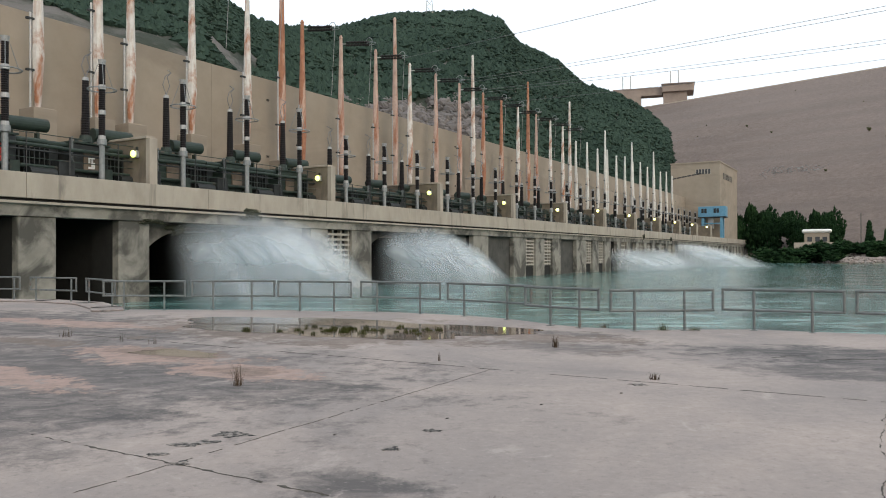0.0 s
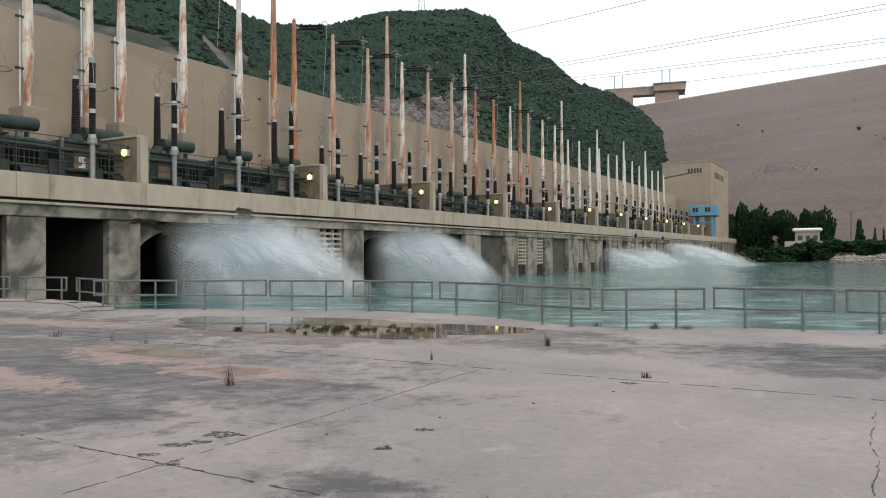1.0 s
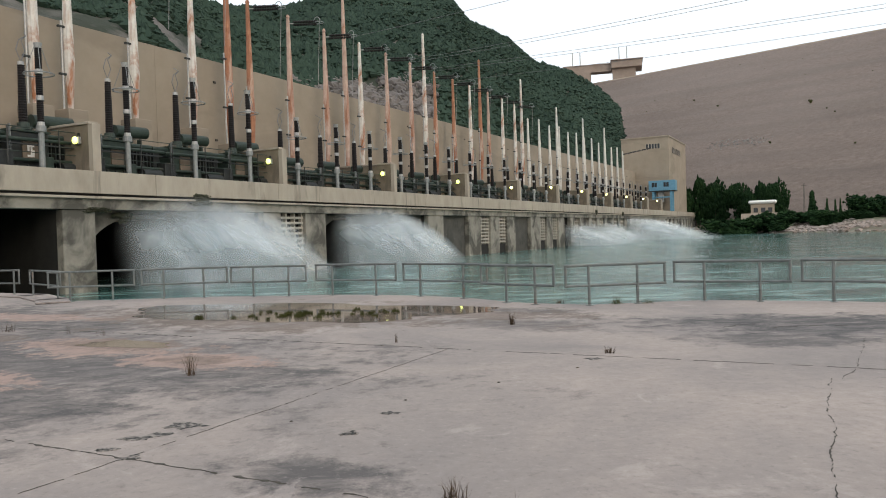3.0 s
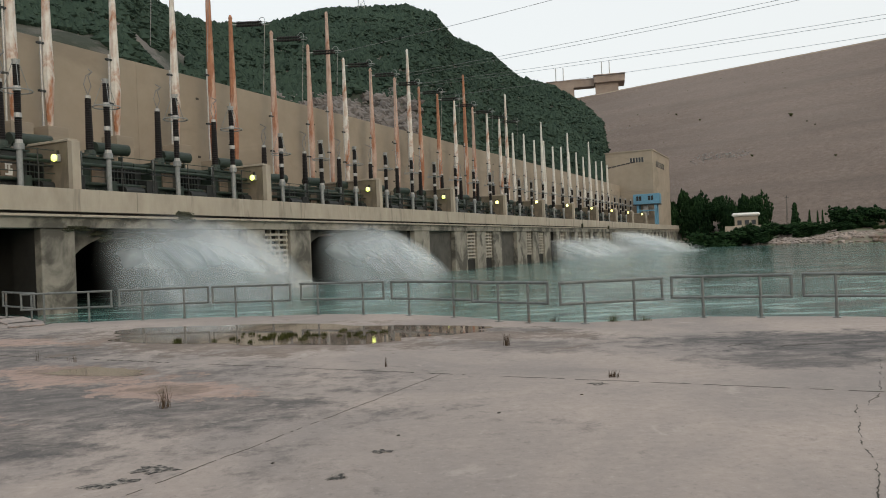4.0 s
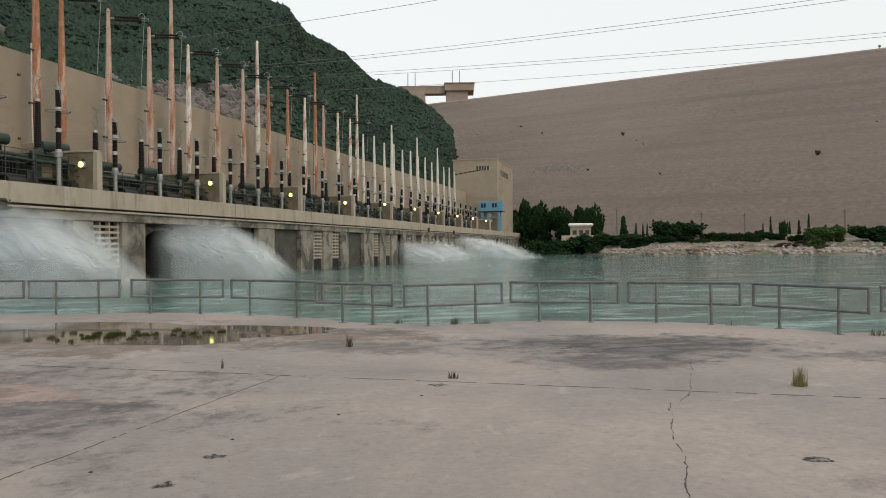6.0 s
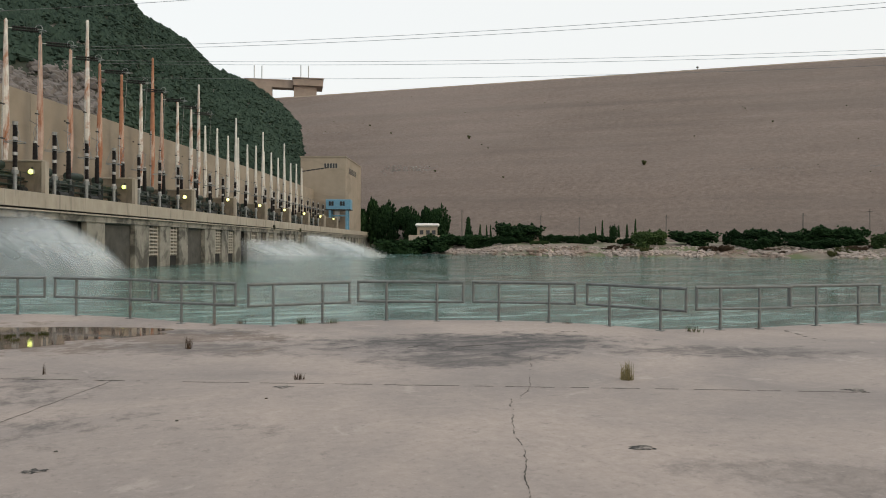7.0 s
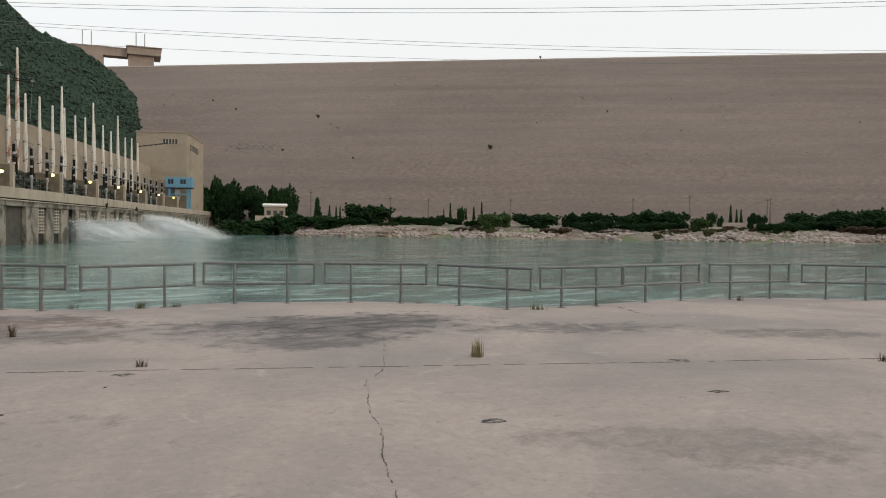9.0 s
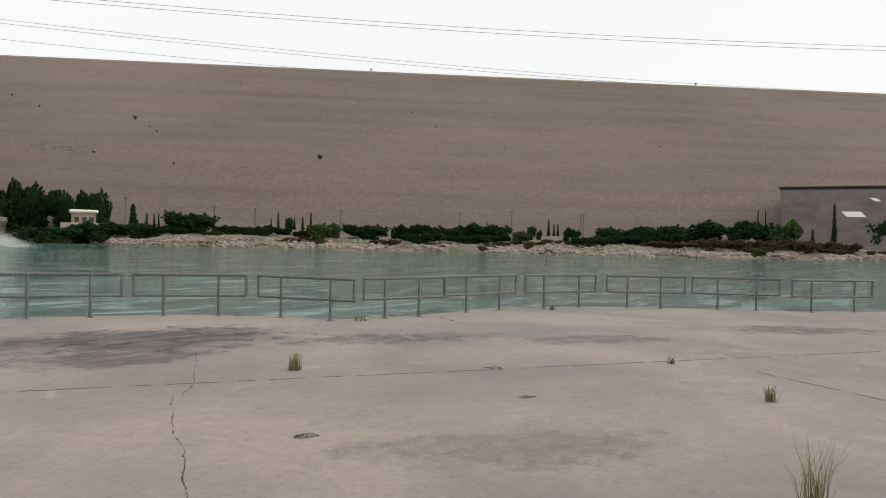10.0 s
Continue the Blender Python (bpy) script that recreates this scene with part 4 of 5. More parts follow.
def pole(u, z0, z1, material, tall, strings):
    t = thing("line_pole", PH @ Matrix.Translation((u - 0.36, 56.0, 0)), "tapered steel line pole, " + ("orange-red with rust" if material is RUSTP else "white paint flaking to rust"), "pole", "steel line poles")
    part("pedestal", box(B(), (-0.95, -1.0, 5.75), (0.95, 1.0, z0), 0.04), WALL, t)
    zm = z0 + (z1 - z0) * 0.25
    bm = B()
    rod(bm, (0, 0, z0), (0, 0, zm), 0.22, 0.46, 8)
    rod(bm, (0, 0, zm), (0, 0, z1), 0.46, 0.19, 8)
    part("mast", bm, material, t)
    part("finial", rod(B(), (0, 0, z1), (0, 0, z1 + 0.35), 0.26, 0.10, 8), material, t)
    part("conduit", rod(B(), (-0.62, 0, z0 - 3.5), (-0.62, 0, z0 + (z1 - z0) * 0.45), 0.09, seg=6), CAPM, t)
    for f in (0.18, 0.42):
        z = z0 + (z1 - z0) * f
        part("clamp", box(B(), (-0.95, -0.12, z - 0.08), (0.3, 0.12, z + 0.08)), DGREEN, t)
    if strings:
        way = Vector((0.42, -0.90, 0.0))
        at = Vector((0, 0, z1 - 0.7))
        s = part("arm", rod(B(), at, at + way * 0.7, 0.06, seg=6), CAPM, t)
        for dz in (0.16, -0.16):
            bm = B()
            rod(bm, at + way * 0.6 + Vector((0, 0, dz)), at + way * 3.6 + Vector((0, 0, dz)), 0.05, seg=6)
            for i in range(15):
                c = at + way * (0.7 + i * 0.19) + Vector((0, 0, dz))
                rod(bm, c, c + way * 0.13, 0.19, 0.11, 8)
            part("insulator_string", bm, BLACKP, s)
        part("grading_ring", ring(B(), at + way * 3.8, 0.5, 0.045, "Z"), STEEL, s)
        part("grading_ring", ring(B(), at + way * 3.5 + Vector((0, 0, 0.2)), 0.45, 0.04, "X"), STEEL, s)
        part("jumper", rod(B(), at + way * 3.8, at + way * 3.4 + Vector((0, 0, -7.5)), 0.03, seg=5), WIREM, s)
    return t


PINKP = noisy("pole_faded_pink", (0.36, 0.235, 0.185), (0.50, 0.37, 0.31), 1.2, 0.75, big=(0.5, (0.30, 0.13, 0.075), 0.3, (1, 1, 0.4)))
SHORTS = [36.2 - 8, 36.2, 44.6] + [51.4, 58.7, 67.3, 74.4, 81.7, 89.9, 97.0, 104.2, 112.3, 119.2, 126.1, 134.4, 141.5, 148.2]
for i, u in enumerate(SHORTS):
    pole(u, 12.9 if u < 64 else 10.8, 29.2 if u < 60 else 27.6, RUSTP if i in (5, 11, 12) else PINKP if i in (6, 7, 9, 10, 14) else WHITEP, False, u > 50)
for u in (20.0, 41.4):
    pole(u, 12.9, 34.0, WHITEP, True, False)
pole(63.9, 11.8, 33.0, RUSTP, True, False)
for i, u in enumerate((86.2, 108.7, 130.6, 152.2)):
    pole(u, 10.8, 32.9, RUSTP if i == 2 else PINKP if i == 0 else WHITEP, True, False)
CLEANW = noisy("pole_white", (0.50, 0.485, 0.45), (0.63, 0.61, 0.575), 1.5, 0.7, big=(0.5, (0.40, 0.25, 0.17), 0.12, (1, 1, 0.4)))
u, k = 155.9, 0
while u < 243:
    pole(u, 10.4, 25.3 + 0.6 * (k % 2), CLEANW, False, False)
    u += 7.15
    k += 1
for u in (175.8, 197.9, 219.7):
    pole(u, 10.4, 30.2, CLEANW, True, False)

# ---- overhead line wires from the poles across the river ----


def wire(u, z, az, r, zb, sag, dy=0.0):
    a = PH @ Vector((u + 1.6, 52.5 + dy, z + 0.7))
    b = Vector((r * math.sin(radians(az)), r * math.cos(radians(az)), zb))
    bm, rows = B(), []
    for i in range(49):
        f = i / 48
        p = a.lerp(b, f)
        p.z -= 4 * sag * f * (1 - f)
        side = (b - a).cross(Vector((0, 0, 1))).normalized() * 0.022
        rows.append([bm.verts.new(p + o) for o in (side, Vector((0, 0, 0.022)), -side, Vector((0, 0, -0.022)))])
    for p, q in zip(rows, rows[1:]):
        for k in range(4):
            bm.faces.new((p[k], p[(k + 1) % 4], q[(k + 1) % 4], q[k]))
    return tagged(link_mesh("wire", bm, WIREM), "thin grey overhead power line spanning the river", "wire", "overhead wires")


for u, z, az, r, zb, sag in ((104.2, 26.2, 95, 211, 34.0, 4.0), (104.2, 25.8, 95, 211, 33.4, 4.0), (112.3, 25.6, 95, 211, 33.0, 4.2),
                             (97.0, 26.2, 100, 147, 28.7, 3.2), (97.0, 25.8, 100, 147, 28.2, 3.2), (81.7, 26.2, 110, 138.6, 31.0, 4.5)):
    wire(u, z, az, r, zb, sag)

# slack insulator strings from the last pole to the block
ins = thing("span_insulators", PH @ Matrix.Translation((241.5, 56.0, 24.6)), "dark insulator strings slung from a pole to the block", "insulators")
for i in range(6):
    a_, b2 = Vector((22.5, -4.5, 3.6)) * (i / 6), Vector((22.5, -4.5, 3.6)) * ((i + 0.72) / 6)
    part("insulator_string", rod(B(), a_, b2, 0.22, 0.18, 8), BLACKP, ins)
part("link_wire", rod(B(), (0, 0, 0), (22.7, -4.5, 3.6), 0.05, seg=5), WIREM, ins)

# ---- water jets from the outlets ----


def jet(u, v0, v1, top, width, count, size, seed):
    """Falling spray: very many small drops thrown out of an outlet towards the river."""
    rng = np.random.default_rng(seed)
    s = rng.beta(1.05, 1.25, count)
    arc = top - (top + 2.1) * s ** (2.5 if top > 4.2 else 1.9)
    fall = rng.exponential(0.45, count) * (top + 2.1)
    z = arc - fall + rng.normal(0, 0.16 + 0.30 * s, count)
    keep = z > -2.12
    s, z, arc = s[keep], z[keep], arc[keep]
    n = len(s)
    lump = np.sin(rng.integers(0, 9, n) * 2.1 + seed) * width * 0.42
    x = u + lump * (0.55 + 0.5 * s) + rng.normal(0, width * (0.16 + 0.13 * s), n)
    y = v0 + (v1 - v0) * s + rng.normal(0, 0.5 + 0.8 * s, n)
    c = np.stack([x, y, z], -1)
    k = size * rng.uniform(0.5, 1.25, n)[:, None, None]
    tri = c[:, None] + rng.normal(0, 1, (n, 3, 3)) * k * 0.62
    verts = tri.reshape(-1, 3)
    faces = np.arange(n * 3).reshape(-1, 3)
    me = bpy.data.meshes.new("spray")
    me.vertices.add(n * 3)
    me.vertices.foreach_set("co", verts.ravel())
    me.loops.add(n * 3)
    me.loops.foreach_set("vertex_index", faces.ravel())
    me.polygons.add(n)
    me.polygons.foreach_set("loop_start", np.arange(n) * 3)
    me.update()
    me.materials.append(SPRAYM)
    ob = new("spray", me)
    ob.matrix_basis = PH
    return tagged(ob, "white spray of water shooting from a station outlet", "spray", "water jets", kind="stuff")


def veils(u, v0, v1, top, width, sheets, seed):
    """The mist of a jet: a few hanging veils of fine spray, denser along the arc and where it falls."""
    rng = np.random.default_rng(seed)
    for q in range(sheets):
        off = (q / (sheets - 1) - 0.5) * 2
        nu, nz = 36, 22
        high = top * (1 - 0.16 * abs(off)) + rng.uniform(-0.3, 0.2)
        reach = v0 + (v1 - v0) * (1 - 0.18 * abs(off)) * rng.uniform(0.92, 1.06)
        verts, faces = [], []
        for i in range(nu):
            f = i / (nu - 1)
            arc = high + 0.7 - (high + 2.9) * max(0.0, f - 0.06) ** (2.7 if top > 4.2 else 1.9)
            for k in range(nz):
                h = k / (nz - 1)
                z = -2.1 + (max(arc, -2.0) + 2.1) * h
                x = u + off * width * (0.42 + 0.35 * f) + 0.7 * noise.noise((f * 3, h * 2, seed + q * 3.1))
                verts.append((x, v0 + (reach - v0) * f + 0.5 * noise.noise((f * 4, h * 3, q + 9.0)), z))
        for i in range(nu - 1):
            for k in range(nz - 1):
                faces.append((i * nz + k, (i + 1) * nz + k, (i + 1) * nz + k + 1, i * nz + k + 1))
        ob = raw("mist", verts, faces, MISTM, True)
        lay = ob.data.uv_layers.new(name="flow")
        for lp in ob.data.loops:
            i, k = divmod(lp.vertex_index, nz)
            lay.data[lp.index].uv = (i / (nu - 1), k / (nz - 1))
        ob.matrix_basis = PH
        tagged(ob, "soft white mist of a falling water jet", "mist", "jet mist", kind="stuff")


for u, v0, v1, top, w, sh, count, size, sd in ((45.3, 47.6, 32.5, 4.9, 10.4, 14, 11000, 0.008, 1), (72.2, 47.6, 33.8, 4.5, 9.6, 14, 10000, 0.009, 2), (150.0, 47.0, 34.0, 2.6, 8.0, 7, 40000, 0.03, 3),
                                               (161.0, 47.0, 33.0, 2.9, 8.0, 6, 36000, 0.03, 5), (174.0, 47.0, 33.0, 3.0, 8.0, 5, 36000, 0.03, 6), (202.0, 47.0, 23.0, 4.0, 9.0, 7, 110000, 0.055, 4)):
    veils(u, v0, v1, top, w, sh, sd)
    jet(u, v0, v1, top, w, count, size, sd)
FOAM = noisy("river_foam", (0.16, 0.27, 0.25), (0.36, 0.45, 0.43), 0.9, 0.6)
for u, v, a, b, s in ((47, 31.5, 4.5, 1.6, 2), (62, 36, 6, 0.8, 3), (75, 31.5, 4.5, 1.5, 4), (152, 33, 9, 1.3, 5), (203, 23, 12, 2.0, 6), (90, 34, 6, 0.7, 8), (180, 28, 10, 0.8, 9)):
    f_ = blob("foam", FOAM, u, v, a, b, -14, -1.74, s * 2.3, 0.55, 40)
    f_.matrix_basis = PH
    tagged(f_, "pale foam where the spray meets the river", "foam", "foam patches")

# ---- far bank: rocks, trees, shrubs ----


def bank_place(az, p):
    c = math.sin(radians(az)) * INWARD.x + math.cos(radians(az)) * INWARD.y
    r = p / c
    return Vector((r * math.sin(radians(az)), r * math.cos(radians(az)), 0)), r


def bank_height(pt):
    s, p = pt.dot(CREST), pt.dot(INWARD)
    near = 240 + 30 * max(0, min(1, (-s - 60) / 60)) + 9 * noise.noise((s * 0.02, 1.3, 0)) + 4 * noise.noise((s * 0.09, 7.3, 0))
    return float(np.interp(p - near, (-16, 0, 4, 10, 20, 50), (-5.5, -1.6, -0.3, 1.1, 2.6, 3.6)))


def riprap():
    rng = np.random.default_rng(21)
    cs, sz = [], []
    while len(cs) < 5200:
        s = rng.uniform(-150, 330)
        near = 240 + 30 * max(0, min(1, (-s - 60) / 60)) + 9 * noise.noise((s * 0.02, 1.3, 0)) + 4 * noise.noise((s * 0.09, 7.3, 0))
        p = rng.triangular(-1, 3, 17)
        if noise.noise((s * 0.05, p * 0.2, 9)) > 0.35:
            continue
        v = CREST * s + INWARD * (near + p)
        cs.append((v.x, v.y, bank_height(v) + 0.1))
        sz.append(rng.uniform(0.25, 0.95) * (1.3 if p < 5 else 0.8))
    v, f = clumps(cs, sz, rng, 0.65, 0.3)
    return raw("riprap", v, f, STONE)


tagged(riprap(), "pale broken riprap stones along the far shore", "rocks", kind="stuff")


def crown_mesh(seed, lobes, count, leaf, tall, low=0.25):
    """A crown of leaf clumps round a few uneven lobes in a unit box."""
    rng = np.random.default_rng(seed)
    cs = []
    ls = [(rng.uniform(-0.55, 0.55), rng.uniform(-0.4, 0.4), rng.uniform(low, 0.8), rng.uniform(0.22, 0.42)) for _ in range(lobes)]
    if tall:
        ls = [(0, 0, 0.08 + 0.9 * i / (lobes - 1), 0.48 * (1 - 0.86 * i / (lobes - 1))) for i in range(lobes)]
    for i in range(count):
        x, y, z, r = ls[i % len(ls)]
        d = rng.normal(0, 1, 3)
        d /= np.linalg.norm(d)
        k = r * rng.uniform(0.55, 1.08)
        cs.append((x + d[0] * k, y + d[1] * k, max(0.02, z + d[2] * k * (0.7 if not tall else 0.25))))
    v, f = clumps(cs, rng.uniform(0.5, 1.3, count) * leaf, rng, 0.85, 0.5, (OCT_V, OCT_F))
    return v, f


def plant(name, m, mesh, material, label, category, group, trunk):
    t = thing(name, m, label, category, group)
    c = raw("crown", *mesh, material)
    c.parent = t
    if trunk:
        bm = B()
        rod(bm, (0, 0, -0.1), (0.02, 0, 0.45), 0.05, 0.03, 7)
        rod(bm, (0.02, 0, 0.4), (0.3, 0.1, 0.75), 0.025, 0.012, 5)
        rod(bm, (0.02, 0, 0.35), (-0.28, -0.05, 0.7), 0.025, 0.012, 5)
        part("trunk", bm, BARK, t)
    return t


def row_of(name, rows, p, meshes, material, label, category, group, trunk, rnd, fat=1.0):
    """Plants along the bank: rows of azimuth, width and top height."""
    firsts, cut = [], []
    for az, w, top in rows:
        pt, r = bank_place(az, p)
        high = max(1.2, top - bank_height(pt) + 0.3)
        n = 1 if trunk else max(1, min(4, round(w * fat / (1.5 * high))))
        for j in range(n):
            q = (j + 0.5) / n - 0.5
            cut.append((az + math.degrees(q * w / r), w / n * (1.25 if n > 1 else 1.0), top - high * (rnd.uniform(0, 0.22) if n > 1 else 0.0)))
    for i, (az, w, top) in enumerate(cut):
        pt, r = bank_place(az, p + rnd.uniform(-4, 4))
        g = bank_height(pt) - 0.3
        k = i % len(meshes)
        m = Matrix.Translation((pt.x, pt.y, g)) @ Matrix.Rotation(rnd.uniform(-0.5, 0.5) - radians(az), 4, "Z") @ Matrix.Diagonal((w * 0.5 * fat, w * 0.45 * fat, max(1.2, top - g) * 0.92, 1))
        if k < len(firsts):
            base = firsts[k]
            c = base.copy()
            scene.collection.objects.link(c)
            c.matrix_basis = m
            for ch in base.children:
                d = ch.copy()
                scene.collection.objects.link(d)
                d.parent = c
        else:
            firsts.append(plant(name, m, meshes[k], material, label, category, group, trunk))


rnd_ = random.Random(3)
TREE_MESH = [crown_mesh(s, 13, 2200, 0.055, False) for s in (11, 12, 13)]
BUSH_MESH = [crown_mesh(s, 14, 720, 0.085, False, 0.0) for s in (21, 22, 23, 24)]
CYP_MESH = [crown_mesh(s, 9, 500, 0.10, True) for s in (31, 32)]
row_of("tree", ((20.0, 7.9, 23.8), (21.3, 7.5, 20.5), (22.8, 8.1, 18.1), (24.1, 6.9, 19.5), (25.2, 6.5, 18.5)), 284, TREE_MESH, LEAF, "broad dark green tree on the far bank", "tree", "bank trees", True, rnd_, 1.95)
row_of("cypress", ((27.6, 4.0, 12.5), (28.5, 1.5, 9.7), (29.0, 1.3, 9.2), (29.3, 1.2, 9.4), (29.8, 1.0, 8.0), (37.2, 1.1, 8.7), (37.7, 1.3, 10.9), (38.9, 1.4, 9.1), (39.5, 1.6, 9.5), (40.1, 1.4, 11.3), (58.2, 1.5, 10.9), (58.6, 1.3, 9.4), (58.9, 1.4, 9.4), (77.4, 1.6, 13.1), (77.8, 2.3, 19.4), (78.5, 1.5, 12.5), (76.5, 1.8, 9.8), (73.0, 1.2, 16.3), (73.5, 1.0, 16.7)), 272, CYP_MESH, LEAF, "slim dark cypress on the far bank", "tree", "cypresses", True, rnd_, 2.1)
row_of("shrub", ((31.4, 13.7, 11.9), (34.1, 7.8, 6.6), (35.4, 9.2, 6.4), (37.4, 8.4, 6.6), (38.5, 2.2, 9.7), (39.6, 5.6, 5.4), (44.2, 12.4, 8.4), (46.8, 4.3, 8.0), (48.0, 6.8, 8.0), (49.2, 7.1, 8.3), (50.8, 4.9, 7.2), (52.1, 7.8, 9.1), (53.3, 6.2, 8.0), (54.4, 6.2, 9.1), (56.9, 2.6, 8.6), (57.5, 1.5, 7.2), (59.7, 2.9, 8.4), (60.2, 2.6, 7.9), (63.2, 12.1, 9.2), (64.9, 8.0, 9.3), (66.5, 12.0, 10.8), (69.5, 12.5, 12.3), (72.0, 8.8, 12.7), (73.3, 7.7, 13.1), (80.4, 6.4, 13.7)), 264, BUSH_MESH, LEAF, "dense dark green shrub on the stony far bank", "shrub", "bank shrubs", False, rnd_, 1.75)
row_of("shrub", ((22.5, 15.8, 5.3), (25.2, 14.3, 6.8), (27.5, 12.1, 6.6), (29.4, 12.0, 5.6), (31.2, 10.6, 4.9), (48.6, 12.7, 5.3), (52.1, 12.2, 4.4), (54.0, 9.6, 5.2), (63.1, 5.3, 6.8), (63.5, 15.7, 5.8), (66.4, 14.2, 7.2)), 258, BUSH_MESH, LEAF, "broad dark green shrub above the river stones", "shrub", "bank shrubs", False, rnd_, 1.75)
row_of("shrub", ((40.7, 6.0, 7.3), (41.7, 5.3, 7.6), (33.0, 6.3, 3.5), (56.1, 4.9, 6.4), (74.8, 7.4, 12.9), (76.6, 7.4, 3.2)), 256, BUSH_MESH[1:], GREENL, "lighter green shrub on the far bank", "shrub", "light shrubs", False, rnd_, 1.75)
row_of("low_shrub", ((60.5, 3.5, 4.9), (61.3, 2.5, 4.7), (62.1, 3.9, 5.1), (59.9, 3.2, 1.7), (60.4, 3.5, 4.8), (61.7, 5.6, 4.9), (22.8, 5.6, 0.3)), 250, BUSH_MESH[:2], LEAF, "low dark green scrub at the river's edge", "shrub", "river scrub", False, rnd_, 1.75)
row_of("low_shrub", ((40.5, 6.6, 1.7), (53.5, 4.6, 1.4), (54.4, 3.6, 0.4), (60.8, 5.4, 1.2), (57.2, 6.1, 3.0), (73.1, 9.3, 2.7), (77.9, 10.3, 2.6), (80.5, 6.9, 2.3), (60.7, 5.5, 1.4)), 248, BUSH_MESH[:2], OLIVE, "low olive-green scrub at the river's edge", "shrub", "olive scrub", False, rnd_, 1.75)
row_of("low_shrub", ((38.8, 10.0, 1.1), (54.8, 7.0, 2.5), (58.5, 6.7, 3.1), (60.1, 5.2, 3.0), (49.6, 6.1, 0.4), (45.7, 9.5, 2.5), (67.0, 16.6, 4.1), (69.6, 10.3, 5.9), (71.4, 9.5, 5.6), (73.7, 10.7, 5.7), (75.4, 9.3, 6.0), (76.9, 9.2, 5.7), (78.5, 7.8, 5.5)), 252, BUSH_MESH[2:], BROWNL, "brown dry scrub on the far bank", "shrub", "dry scrub", False, rnd_, 1.75)


def facing(az, r, z=0.0):
    """A frame at azimuth az and distance r whose -y side faces the apron."""
    return Matrix.Translation((r * math.sin(radians(az)), r * math.cos(radians(az)), z)) @ Matrix.Rotation(-radians(az), 4, "Z")


hut = thing("boat_house", facing(24.45, 284, 4.3), "small white flat-roofed building among the trees", "house")
# wall darker than the roof: its shade is put into the colour
part("wall", box(B(), (-3.8, -2, 0), (3.8, 3, 4.3)), WALL, hut)
part("roof", box(B(), (-4.6, -2.8, 4.3), (4.6, 3.8, 5.5), 0.45), WHITEM, hut)
part("terrace", box(B(), (-7, -4, -1), (7, -2, 1.0)), CONC, hut)
for x in (-2.2, 0.2, 2.4):
    part("window", box(B(), (x - 0.7, -2.06, 1.3), (x + 0.7, -1.9, 2.9)), GLASSD, hut)

for az, w in ((31.7, 17), (39.3, 9), (46.9, 5), (50.1, 2), (55.2, 3), (58.7, 19)):
    pt, r = bank_place(az, 270)
    wl_ = link_mesh("low_wall", box(B(), (-w / 2, -0.3, -1), (w / 2, 0.3, 1.5), 0.05), CONC)
    wl_.matrix_basis = facing(az, r, 3.2)
    tagged(wl_, "low pale concrete wall on the far bank", "wall", "bank walls")


POLEM = noisy("far_pole_steel", (0.075, 0.068, 0.064), (0.12, 0.11, 0.10), 2, 0.7)


def street_pole(az, top):
    pt, r = bank_place(az, 283)
    h = top - 3.4
    t = thing("power_pole", facing(az, r, 3.4), "thin grey lattice power pole on the far bank", "pole", "far power poles")
    for x in (-0.22, 0.22):
        part("leg", rod(B(), (x, 0, 0), (x * 0.4, 0, h), 0.09, 0.06, 5), POLEM, t)
    bm = B()
    for i in range(8):
        z0, z1 = h * i / 8, h * (i + 1) / 8
        rod(bm, (0.2 * (-1) ** i, 0, z0), (-0.2 * (-1) ** i, 0, z1), 0.04, seg=4)
    part("lacing", bm, POLEM, t)
    part("crossarm", box(B(), (-0.9, -0.06, h - 0.9), (0.9, 0.06, h - 0.75)), POLEM, t)


for az, top in ((27.1, 15.7), (33.1, 13.5), (36.0, 12.7), (42.3, 13.2), (51.4, 13.6), (55.4, 14.7), (60.8, 14.1), (60.6, 13.8)):
    street_pole(az, top)

# concrete training wall at the dam's foot with pale signs
blk = thing("training_wall", facing(78.6, 322, -0.4), "dark grey stone retaining wall at the dam's foot", "wall", kind="structure")
bm = B()
vs_ = [bm.verts.new(p) for p in ((-22, -4, 1), (55, -4, 1), (55, 10, 26.6), (-24.5, 10, 26.6), (-22, 60, 1), (55, 60, 1), (55, 60, 27), (-24.5, 60, 27))]
for f_ in ((0, 1, 2, 3), (4, 7, 6, 5), (0, 3, 7, 4), (1, 5, 6, 2), (3, 2, 6, 7)):
    bm.faces.new([vs_[i] for i in f_])
DARKST = noisy("dark_stone", (0.13, 0.105, 0.10), (0.20, 0.165, 0.155), 0.25, 0.95, big=(0.05, (0.105, 0.088, 0.085), 0.3, (1, 1, 2)))
part("wall", bm, DARKST, blk)
part("coping", box(B(), (-24.8, 9.6, 26.6), (55, 11, 27.6)), DARK, blk)
